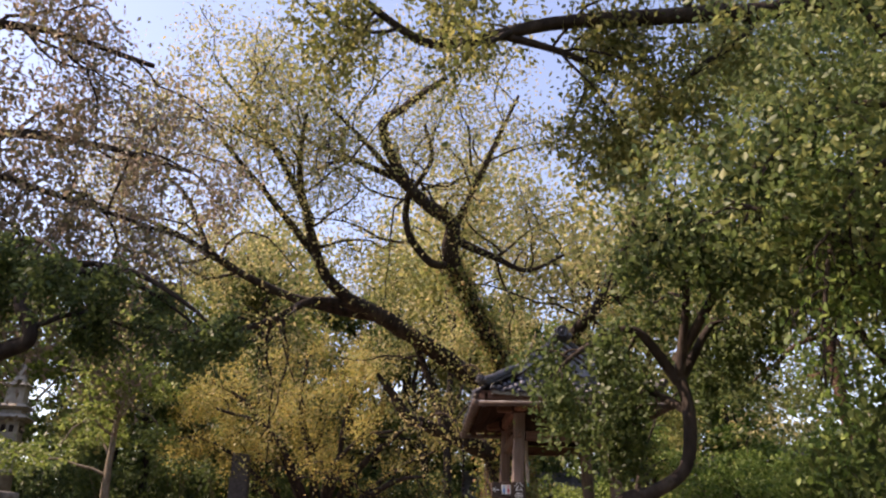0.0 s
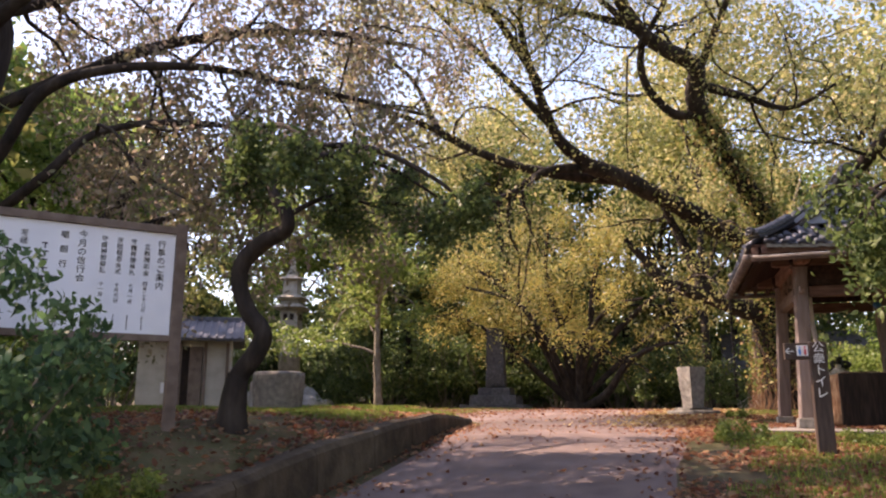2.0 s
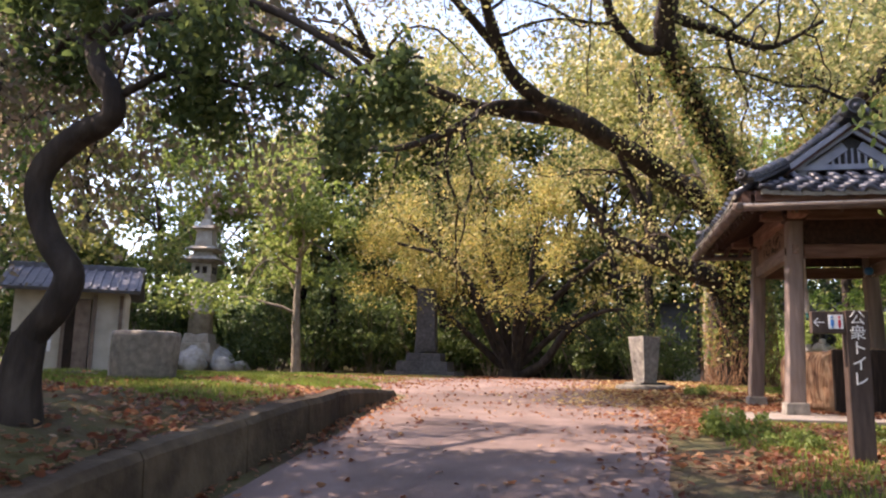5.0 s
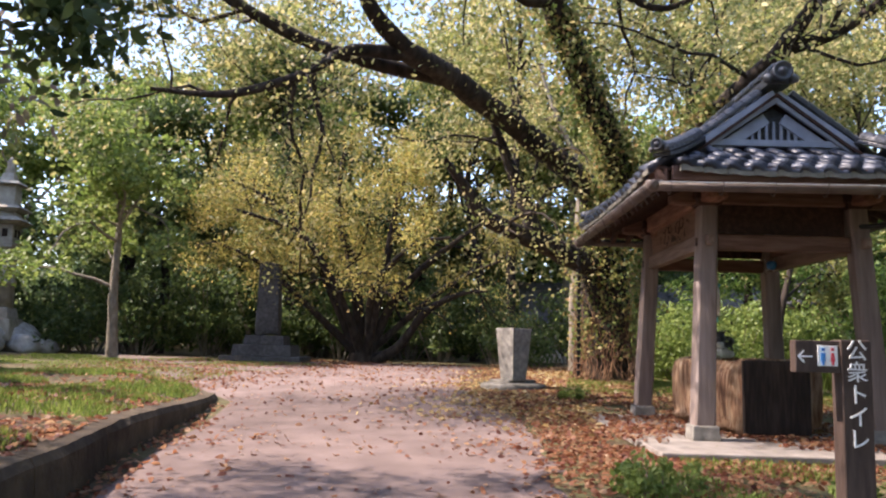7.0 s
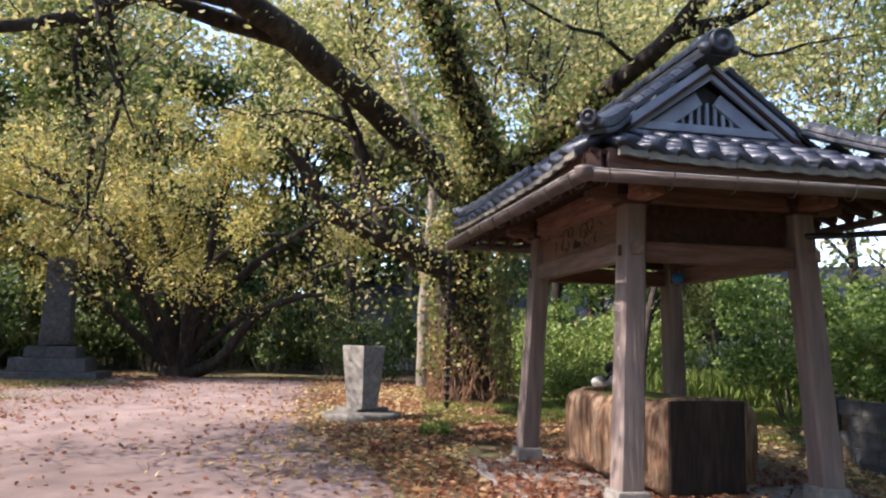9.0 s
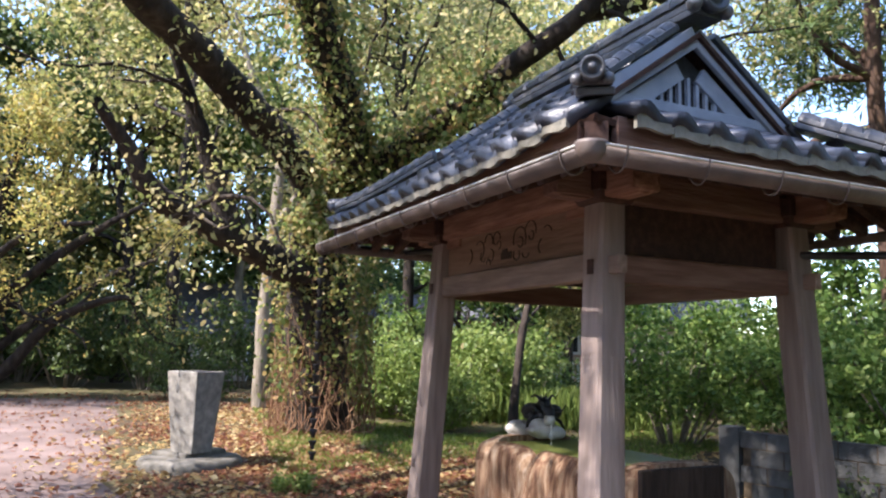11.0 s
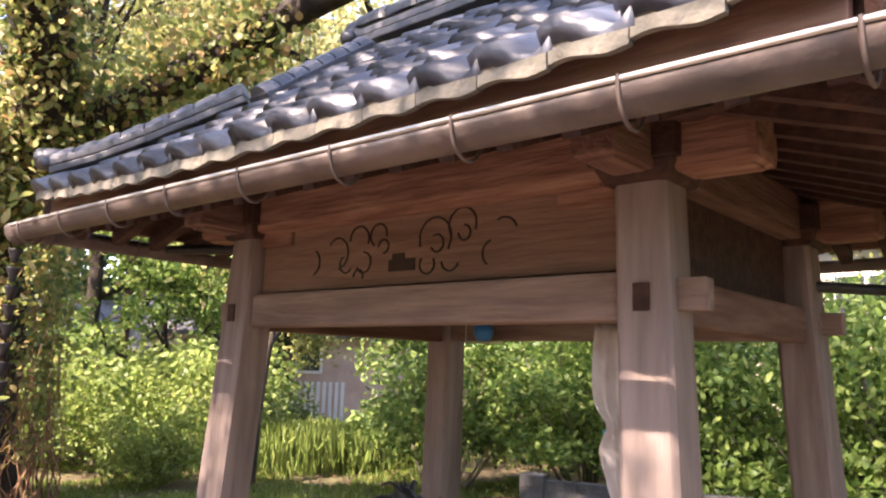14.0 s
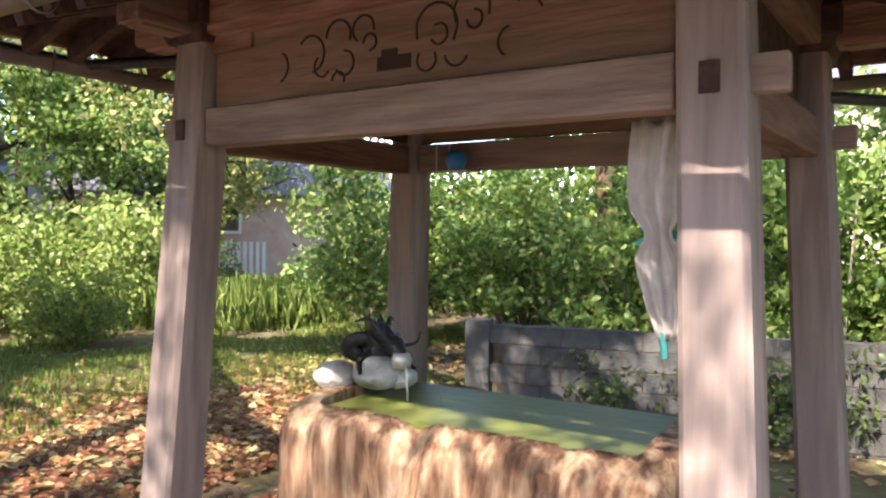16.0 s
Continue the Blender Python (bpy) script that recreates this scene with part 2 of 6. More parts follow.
M_WATER.node_tree.links.new(_bp.outputs[0], _b.inputs["Normal"])


# ---- mesh helpers ----
def mesh_from(name, verts, faces, mat, smooth=False):
    me = bpy.data.meshes.new(name)
    me.from_pydata(verts, [], faces)
    me.materials.append(mat)
    if smooth:
        me.polygons.foreach_set("use_smooth", [True] * len(me.polygons))
    return me


def part(name, bm, mat, parent, label="", smooth=False):
    me = bpy.data.meshes.new(name)
    bm.to_mesh(me)
    bm.free()
    me.materials.append(mat)
    if smooth:
        me.polygons.foreach_set("use_smooth", [True] * len(me.polygons))
    ob = new(name, me)
    ob.parent = parent
    if label:
        ob["label"] = label
    return ob


def piece(name, me, parent, m=None, label="", kind=""):
    ob = new(name, me)
    ob.parent = parent
    if m is not None:
        ob.matrix_local = m
    return tagged(ob, label, kind=kind)


def empty(name, m, label, category, group="", kind=""):
    ob = new(name)
    ob.matrix_world = m
    return tagged(ob, label, category, group, kind)


def add_box(bm, centre, size, bevel=0.006, rot=None, taper=1.0):
    """A bevelled box; taper scales the top."""
    m = Matrix.Translation(centre) @ (rot.to_4x4() if rot else Matrix()) 
    r = bmesh.ops.create_cube(bm, size=1.0)
    for v in r["verts"]:
        k = taper if v.co.z > 0 else 1.0
        v.co = Vector((v.co.x * size[0] * k, v.co.y * size[1] * k, v.co.z * size[2]))
    if bevel:
        es = list({e for v in r["verts"] for e in v.link_edges})
        g = bmesh.ops.bevel(bm, geom=es, offset=bevel, segments=2, affect="EDGES", profile=0.6)
        vs = {v for f in g["faces"] for v in f.verts} | {v for v in r["verts"] if v.is_valid}
    else:
        vs = set(r["verts"])
    for v in vs:
        v.co = m @ v.co
    return vs


def box(centre, size, bevel=0.006, rot=None, taper=1.0):
    bm = bmesh.new()
    add_box(bm, centre, size, bevel, rot, taper)
    return bm


def lathe(profile, seg=20, centre=(0, 0, 0), wobble=0.0, rng=None):
    bm = bmesh.new()
    rings = []
    for r, z in profile:
        ring = []
        for k in range(seg):
            a = 2 * math.pi * k / seg
            q = r * (1 + (wobble * noise.noise(Vector((math.cos(a) * 1.7, math.sin(a) * 1.7, z * 2.0 + centre[0]))) if wobble else 0))
            ring.append(bm.verts.new((centre[0] + q * math.cos(a), centre[1] + q * math.sin(a), centre[2] + z)))
        rings.append(ring)
    for a, b in zip(rings, rings[1:]):
        for k in range(seg):
            bm.faces.new((a[k], a[(k + 1) % seg], b[(k + 1) % seg], b[k]))
    bm.faces.new(rings[0][::-1])
    bm.faces.new(rings[-1])
    return bm


def square_stack(profile, centre=(0, 0, 0), bevel=0.02):
    """Square courses stacked: (half width, half depth, z0, z1, taper)."""
    bm = bmesh.new()
    for hx, hy, z0, z1, tp in profile:
        add_box(bm, (centre[0], centre[1], centre[2] + (z0 + z1) / 2), (2 * hx, 2 * hy, z1 - z0), bevel, None, tp)
    return bm


class Tubes:
    """Many bent round limbs in one mesh."""

    def __init__(self):
        self.v, self.f, self.n = [], [], 0

    def add(self, pts, radii, seg=7, rough=0.0):
        pts = np.asarray(pts, float)
        radii = np.asarray(radii, float)
        tan = np.gradient(pts, axis=0)
        tan /= np.linalg.norm(tan, axis=1, keepdims=True) + 1e-9
        ref = np.array([0.31, 0.95, 0.05]) if abs(tan[0][1]) < 0.8 else np.array([0.95, 0.1, 0.3])
        a = np.linspace(0, 2 * np.pi, seg, endpoint=False)
        for p, t, r in zip(pts, tan, radii):
            u = np.cross(t, ref)
            u /= np.linalg.norm(u) + 1e-9
            w = np.cross(t, u)
            rr = np.full(seg, r)
            if rough:
                rr = rr * np.array([1 + rough * noise.noise(Vector((*(p * 1.6 + 3 * math.cos(k)),))) for k in a])
            self.v.append(p + np.outer(rr * np.cos(a), u) + np.outer(rr * np.sin(a), w))
        k = np.arange(seg)
        for i in range(len(pts) - 1):
            lo, hi = self.n + i * seg, self.n + (i + 1) * seg
            self.f.append(np.stack([lo + k, lo + (k + 1) % seg, hi + (k + 1) % seg, hi + k], 1))
        self.n += seg * len(pts)

    def mesh(self, name, mat):
        return mesh_from(name, np.concatenate(self.v).tolist(), np.concatenate(self.f).tolist(), mat, True)


def smooth_line(pts, n):
    """A Catmull-Rom line through the points."""
    p = np.asarray(pts, float)
    if len(p) < 3:
        return p[0] + np.linspace(0, 1, n)[:, None] * (p[-1] - p[0])
    q = np.vstack([2 * p[0] - p[1], p, 2 * p[-1] - p[-2]])
    out = []
    for s in np.linspace(0, len(p) - 1 - 1e-6, n):
        i, t = int(s), s - int(s)
        a, b, c, d = q[i], q[i + 1], q[i + 2], q[i + 3]
        out.append(0.5 * (2 * b + (c - a) * t + (2 * a - 5 * b + 4 * c - d) * t * t + (3 * b - a - 3 * c + d) * t ** 3))
    return np.array(out)


def leaf_mesh(name, centres, size, rng, mat, aspect=0.5, hang=0.0, flat=0.0, along=None, fine=False):
    """Small folded leaves on the centres given: two triangles each, or, when fine, four with a rounded outline and a bent tip."""
    c = np.asarray(centres, float)
    n = len(c)
    d = rng.normal(size=(n, 3)) if along is None else np.asarray(along) + rng.normal(size=(n, 3)) * 0.5
    d[:, 2] = d[:, 2] * (1 - flat) - hang
    d /= np.linalg.norm(d, axis=1, keepdims=True) + 1e-9
    s = rng.normal(size=(n, 3))
    s[:, 2] *= 1 - flat
    s -= d * (s * d).sum(1, keepdims=True)
    s /= np.linalg.norm(s, axis=1, keepdims=True) + 1e-9
    nn = np.cross(d, s)
    z = (size * rng.uniform(0.6, 1.25, n))[:, None]
    if fine:
        w = z * aspect * 0.5
        v = np.stack([c - d * z * 0.5, c - d * z * 0.18 + s * w * 0.9 + nn * z * 0.07, c + d * z * 0.18 + s * w * 0.8 + nn * z * 0.05, c + d * z * 0.52 - nn * z * 0.12,
                      c + d * z * 0.18 - s * w * 0.8 + nn * z * 0.05, c - d * z * 0.18 - s * w * 0.9 + nn * z * 0.07], 1).reshape(-1, 3)
        i = np.arange(n)[:, None] * 6
        f = np.concatenate([i + [0, 1, 5], i + [1, 2, 4], i + [1, 4, 5], i + [2, 3, 4]], 1).reshape(-1, 3)
    else:
        v = np.stack([c - d * z * 0.5, c + s * z * aspect * 0.5 + nn * z * 0.08, c + d * z * 0.5, c - s * z * aspect * 0.5 + nn * z * 0.08], 1).reshape(-1, 3)
        i = np.arange(n)[:, None] * 4
        f = np.concatenate([i + [0, 1, 2], i + [0, 2, 3]], 1).reshape(-1, 3)
    me = bpy.data.meshes.new(name)
    me.vertices.add(len(v))
    me.vertices.foreach_set("co", v.ravel())
    me.loops.add(f.size)
    me.loops.foreach_set("vertex_index", f.ravel().astype(np.int32))
    me.polygons.add(len(f))
    me.polygons.foreach_set("loop_start", np.arange(0, f.size, 3, dtype=np.int32))
    me.polygons.foreach_set("loop_total", np.full(len(f), 3, dtype=np.int32))
    me.materials.append(mat)
    me.update(calc_edges=True)
    return me


def grow(rng, line, r0, r1, count, length, start=0.25, rise=0.3, spread=1.0, droop=0.0, steps=7, wander=0.28):
    """Side branches off a line: a list of (points, radii)."""
    out = []
    n = len(line)
    for s in np.sort(rng.uniform(start, 1.0, count)):
        i = min(n - 2, int(s * (n - 1)))
        base, ax = line[i], line[i + 1] - line[i]
        ax = ax / (np.linalg.norm(ax) + 1e-9)
        side = rng.normal(size=3)
        side -= ax * side.dot(ax)
        side /= np.linalg.norm(side) + 1e-9
        d = ax * rng.uniform(0.2, 0.8) + side * spread + np.array([0, 0, rise])
        d /= np.linalg.norm(d)
        ln = length * rng.uniform(0.5, 1.2) * (1.15 - 0.5 * s)
        p, pts = base.copy(), [base.copy()]
        for k in range(steps):
            d = d + rng.normal(size=3) * wander + np.array([0, 0, -droop * (k + 1) / steps])
            d /= np.linalg.norm(d)
            p = p + d * ln / steps
            pts.append(p.copy())
        rb = max(r1, r0 * (1 - 0.7 * s) * 0.5)
        out.append((np.array(pts), np.linspace(rb, r1, steps + 1)))
    return out


def build_tree(name, base, limbs, label, category, seed, bark, leaf, leaf_size=0.09, n_leaf=20000, sub=7, sub_len=2.2, twig=5, twig_len=0.9,
               rise=0.25, droop=0.0, hang=0.0, scatter=0.13, first=1, aspect=0.5, group="", rough=0.25, leaf_from=0.25, lowest=None):
    """A tree from its main limbs (points, start radius, end radius): boughs and twigs grow off them and carry the leaves."""
    rng = np.random.default_rng(seed)
    root = empty(name, Matrix.Translation(base), label, category, group)
    o = np.array(base, float)
    stems, boughs, tips = Tubes(), Tubes(), []
    for k, (pts, ra, rb, *full) in enumerate(limbs):
        line = smooth_line(np.asarray(pts, float) - o, 6 * len(pts))
        stems.add(line, np.linspace(ra, rb, len(line)), 10, rough)
        if k < first:
            continue
        full = full[0] if full else 1.0
        for bp_, br in grow(rng, line, min(ra, 0.12), 0.01, max(2, int(sub * full)), sub_len, 0.3, rise, 1.0, droop):
            boughs.add(bp_, br, 6)
            for tp, tr in grow(rng, bp_, br[0], 0.004, twig, twig_len, 0.32, rise * 0.5, 0.9, droop * 1.5, 5):
                boughs.add(tp, np.maximum(tr * 0.6, 0.004), 4)
                tips.append(tp)
            tips.append(bp_[len(bp_) // 2:])
    part_of = piece("trunk", stems.mesh("trunk", bark), root)
    if boughs.n:
        piece("twig_mass", boughs.mesh("twig_mass", bark), root, kind="stuff")
    if tips and n_leaf:
        seglen = np.array([len(t) for t in tips], float)
        pick = rng.choice(len(tips), n_leaf, p=seglen / seglen.sum())
        u = rng.uniform(leaf_from, 1.0, n_leaf)
        cs = np.empty((n_leaf, 3))
        for i, (k, s) in enumerate(zip(pick, u)):
            t = tips[k]
            x = s * (len(t) - 1)
            j = min(len(t) - 2, int(x))
            cs[i] = t[j] + (t[j + 1] - t[j]) * (x - j)
        cs += rng.normal(size=cs.shape) * scatter
        if lowest is not None:
            cs = cs[cs[:, 2] + o[2] > lowest + rng.normal(size=n_leaf) * 0.8]
        if hang:
            cs[:, 2] -= np.abs(rng.normal(size=len(cs))) * hang * 0.3
        piece("crown", leaf_mesh("crown", cs, leaf_size, rng, leaf, aspect, hang, fine=True), root, kind="stuff")
    return root


def leaf_blob(rng, blobs, n, fill=0.55):
    """Points in uneven clumps: each blob is (centre, radii)."""
    w = np.array([b[1][0] * b[1][1] * b[1][2] for b in blobs]) ** 0.67
    pick = rng.choice(len(blobs), n, p=w / w.sum())
    d = rng.normal(size=(n, 3))
    d /= np.linalg.norm(d, axis=1, keepdims=True)
    r = rng.uniform(fill, 1.0, n) ** 0.6
    cc = np.array([b[0] for b in blobs])[pick]
    rr = np.array([b[1] for b in blobs])[pick]
    return cc + d * rr * r[:, None] * rng.uniform(0.8, 1.15, n)[:, None]


# ---- ground ----
GY = (-60, -10, 0.6, 1.4, 2.45, 4.4, 5.6, 6.7, 9.4, 11.3, 12.5, 15, 17.5, 22, 60)
GZ = (-2.0, -1.2, 0.10, 0.18, 0.34, 0.68, 0.88, 1.06, 1.40, 1.53, 1.55, 1.57, 1.72, 1.82, 1.85)
BZ = (-1.5, -0.4, 0.95, 1.05, 1.2, 1.48, 1.66, 1.78, 1.86, 1.88, 1.88, 1.88, 1.88, 1.88, 1.9)
WY = (-60, 0, 5.5, 6.8, 8.4, 9.9, 11.7, 13.6, 15.7, 16.5)
WX = (-2.4, -2.4, -2.45, -2.58, -2.75, -3.0, -3.55, -4.1, -4.85, -5.6)


def path_z(y):
    return np.interp(y, GY, GZ)


def wall_x(y):
    return np.interp(y, WY, WX)


def wall_top(y):
    return path_z(y) + 0.42 * np.clip((16.5 - y) / 9.0, 0, 1) ** 0.7


def ground_z(x, y):
    x, y = np.asarray(x, float), np.asarray(y, float)
    p = path_z(y)
    d = wall_x(y) - 0.1 - x
    left = wall_top(y) - 0.02 + (np.maximum(np.interp(y, GY, BZ), wall_top(y)) - wall_top(y)) * np.clip(d / 1.0, 0, 1)
    right = p + np.clip((x - 0.6) / 2.5, 0, 1) * (np.maximum(np.interp(y, GY, (-2, -1.2, 0.3, 0.5, 0.7, 1.0, 1.15, 1.28, 1.46, 1.52, 1.54, 1.56, 1.68, 1.75, 1.8)) - p, -0.1))
    z = np.where(d > 0, np.where(y < 16.5, left, p), right)
    z = z - 0.38 * np.clip((x - 3.7) / 1.2, 0, 1) * np.clip((18.6 - y) / 1.2, 0, 1) * np.clip((y - 10.5) / 1.5, 0, 1)
    z = z + np.clip((np.maximum(y - 40, np.abs(x + 4) - 30)) * 0.14, 0, 3.5)
    bump = 0.03 * np.sin(x * 1.7 + y * 0.6) * np.sin(y * 1.3 - x * 0.4)
    return z + np.where((d > 0.3) | (x > 0.8), bump, 0)


def axis(lo, hi, near0, near1, fine):
    a = np.arange(near0, near1, fine)
    out, v, s = [], near1, fine
    while v < hi:
        out.append(v)
        s *= 1.22
        v += s
    lead, v, s = [], near0 - fine, fine
    while v > lo:
        lead.append(v)
        s *= 1.22
        v -= s
    return np.array([lo] + lead[::-1] + list(a) + out + [hi])


gx, gy = axis(-600, 600, -9, 8, 0.16), axis(-600, 900, 0, 24, 0.2)
gx = np.sort(gx)
XX, YY = np.meshgrid(gx, gy)
ZZ = ground_z(XX, YY)
nx, ny = len(gx), len(gy)
_i = (np.arange(ny - 1)[:, None] * nx + np.arange(nx - 1)[None]).ravel()
ground = new("ground", mesh_from("ground", np.stack([XX.ravel(), YY.ravel(), ZZ.ravel()], 1).tolist(), np.stack([_i, _i + 1, _i + nx + 1, _i + nx], 1).tolist(), M_SOIL, True))
tagged(ground, "leaf-strewn brown soil with thin grass under the trees", "ground", kind="structure")


def path_left(y):
    return wall_x(y) + 0.12


def path_right(y):
    return np.interp(y, (-10, 0, 5, 7.5, 9, 12, 15, 18, 30), (1.7, 1.7, 1.0, 0.6, 0.4, 0.1, -0.3, -1.5, -2.4))


pv, pf = [], []
prow = np.arange(-12, 27, 0.25)
for i, y in enumerate(prow):
    x0 = path_left(y) if y < 15.5 else path_left(15.5) - (y - 15.5) * 0.9
    for k in range(17):
        edge = ((0.1 if y < 11 else 0.7) * noise.noise(Vector((y * 1.3, k, 0))) + (0 if y < 11 else 0.5) * noise.noise(Vector((y * 0.45, k, 7)))) * (k == 16)
        x = x0 + (path_right(y) - x0) * k / 16 + edge
        low = -0.03 if k in (0, 16) else 0.02
        pv.append((x, y, float(path_z(y)) + low + 0.008 * noise.noise(Vector((x * 1.5, y * 1.5, 3)))))
for i in range(len(prow) - 1):
    for k in range(16):
        a = i * 17 + k
        pf.append((a, a + 1, a + 18, a + 17))
tagged(new("path", mesh_from("path", pv, pf, M_PATH, True)), "worn pale concrete path climbing gently between trees", "path", kind="structure")

# retaining wall, a long low kerb of cast concrete, with its joints
kerb = empty("retaining_wall", Matrix(), "low mossy concrete retaining wall beside the path", "wall", kind="structure")
rng = np.random.default_rng(5)
y = -6.0
while y < 16.3:
    y1 = min(y + 1.2, 16.4)
    n = 8
    bm = bmesh.new()
    rows = []
    for k in range(n + 1):
        yy = y + 0.006 + (y1 - y - 0.012) * k / n
        xw, top, lowz = float(wall_x(yy)), float(wall_top(yy)), float(path_z(yy)) - 0.15
        w = 0.03 * noise.noise(Vector((yy * 2, 1, 1)))
        ring = [(xw + 0.09 + w, yy, lowz), (xw + 0.07 + w, yy, top - 0.05), (xw + 0.03, yy, top + 0.012 * noise.noise(Vector((yy * 5, 0, 2)))),
                (xw - 0.16, yy, top + 0.01), (xw - 0.2, yy, top - 0.05), (xw - 0.2, yy, lowz)]
        rows.append([bm.verts.new(p) for p in ring])
    for a, b in zip(rows, rows[1:]):
        for k in range(6):
            bm.faces.new((a[k], b[k], b[(k + 1) % 6], a[(k + 1) % 6]))
    bm.faces.new(rows[0])
    bm.faces.new(rows[-1][::-1])
    bmesh.ops.recalc_face_normals(bm, faces=bm.faces)
    part("kerb_block", bm, M_WALL, kerb)
    y = y1


# ---- pavilion ----
PAV = pose(2.007, 14.735, 1.62, 0, 0, 9.1)
pav = empty("water_pavilion", PAV, "open wooden purification pavilion with a grey tiled hip-and-gable roof", "pavilion")
HU, HV, BAT, PH = 0.745, 1.065, 0.105, 2.30
TIE0, TIE1 = 1.868, 2.025
part("floor_slab", box((-0.05, -0.15, -0.09), (2.95, 4.1, 0.18), 0.015), M_SLAB, pav, "pale concrete floor slab")


def post_bm(su, sv):
    bm = bmesh.new()
    a, b = 0.100, 0.089
    lo, hi = Vector((su * (HU + BAT), sv * (HV + BAT), 0.14)), Vector((su * HU, sv * HV, PH))
    rings = []
    for t in (0, 0.25, 0.5, 0.75, 1):
        c, w, ch = lo.lerp(hi, t), a + (b - a) * t, 0.018
        rings.append([bm.verts.new(c + Vector((x, y, 0))) for x, y in ((w, -w + ch), (w, w - ch), (w - ch, w), (-w + ch, w), (-w, w - ch), (-w, -w + ch), (-w + ch, -w), (w - ch, -w))])
    for p, q in zip(rings, rings[1:]):
        for k in range(8):
            bm.faces.new((p[k], p[(k + 1) % 8], q[(k + 1) % 8], q[k]))
    bm.faces.new(rings[0][::-1])
    bm.faces.new(rings[-1])
    return bm


for su in (-1, 1):
    for sv in (-1, 1):
        post = part("post", post_bm(su, sv), M_WOOD, pav)
        bu, bv = su * (HU + BAT), sv * (HV + BAT)
        part("post_base", box((bu, bv, 0.07), (0.27, 0.27, 0.14), 0.015, None, 0.92), M_STONE, pav, "pale stone post base")
        part("bracket_block", square_stack([(0.11, 0.11, PH, PH + 0.06, 1.25), (0.15, 0.15, PH + 0.06, PH + 0.18, 1.0)], (su * HU, sv * HV, 0), 0.008), M_DARKWOOD, pav, "dark red-brown bearing block")
        # a dark plate painted as the mortise's shade, and a tenon end that comes through the post
        part("mortise", box((su * (HU + 0.114), sv * (HV + 0.02), (TIE0 + TIE1) / 2 - 0.01), (0.008, 0.055, 0.085), 0.003), M_DARKWOOD, pav, "dark plate painted as the shaded mortise")
        part("tenon", box((su * (HU + 0.025), sv * (HV + 0.14), (TIE0 + TIE1) / 2), (0.06, 0.12, 0.10), 0.006), M_TIE, pav)
        # bracket arms along both beams
        part("bracket_arm", box((su * HU, sv * (HV - 0.21), PH + 0.015), (0.09, 0.24, 0.12), 0.012), M_WOODH, pav)
        part("bracket_arm", box((su * HU, sv * (HV + 0.25), PH + 0.1), (0.11, 0.2, 0.17), 0.012), M_WOODH, pav)
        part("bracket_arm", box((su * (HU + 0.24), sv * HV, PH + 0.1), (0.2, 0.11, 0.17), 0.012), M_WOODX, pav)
for su in (-1, 1):
    uu = su * (HU + 0.012)
    part("tie_beam", box((uu, 0, (TIE0 + TIE1) / 2), (0.115, 2 * HV - 0.17, TIE1 - TIE0), 0.012), M_TIE, pav)
    part("carved_panel", box((su * HU, 0, 2.19), (0.05, 2 * HV - 0.2, 0.31), 0.004), M_PANEL, pav, "brown panel carved with cloud scrolls")
    part("upper_beam", box((su * HU, 0, 2.425), (0.2, 2 * HV + 0.75, 0.2), 0.03), M_WOODH, pav)
    part("upper_beam_moulding", box((su * (HU + 0.0), 0, 2.335), (0.12, 2 * HV - 0.3, 0.035), 0.008), M_WOODH, pav)
for sv in (-1, 1):
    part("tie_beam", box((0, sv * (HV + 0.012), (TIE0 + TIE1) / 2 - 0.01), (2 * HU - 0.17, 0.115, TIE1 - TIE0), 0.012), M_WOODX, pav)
    # The side panel's dark colour stands for the shade behind the tie beam.
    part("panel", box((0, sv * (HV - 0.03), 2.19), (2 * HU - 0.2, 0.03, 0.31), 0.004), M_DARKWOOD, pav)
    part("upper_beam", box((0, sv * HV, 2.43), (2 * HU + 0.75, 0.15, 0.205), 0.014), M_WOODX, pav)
# Ceiling shade is put into the wood colour.
part("ceiling_board", box((0, 0, 2.5), (2 * HU, 2 * HV, 0.03), 0.004), M_DARKWOOD, pav, "boarded underside of the roof, its shade painted dark")

# roof surface, local: u across, v along the ridge; a hip skirt at each end under a gable
EU, EV, EZ, RZ, GV, GU = 1.46, 1.94, 2.52, 3.60, 0.95, 0.83


def slope_z(u):
    """Height of the long slopes at a distance u from the ridge."""
    t = np.clip((EU - abs(u)) / EU, 0, 1)
    return EZ + (RZ - EZ) * (1.0 * t)


def skirt_z(v):
    t = np.clip((EV - abs(v)) / (EV - GV), 0, 1)
    return EZ + (slope_z(GU) - EZ) * (0.8 * t + 0.2 * t * t)


def corner_lift(u, v):
    return 0.07 * max(0, (abs(u) / EU)) ** 4 * max(0, (abs(v) / EV)) ** 4


def hip_v(u):
    """End of the long slope at u: the hip below, the gable edge above."""
    a = abs(u)
    return GV + 0.12 if a < GU else GV + 0.12 + (EV - GV - 0.12) * (a - GU) / (EU - GU)


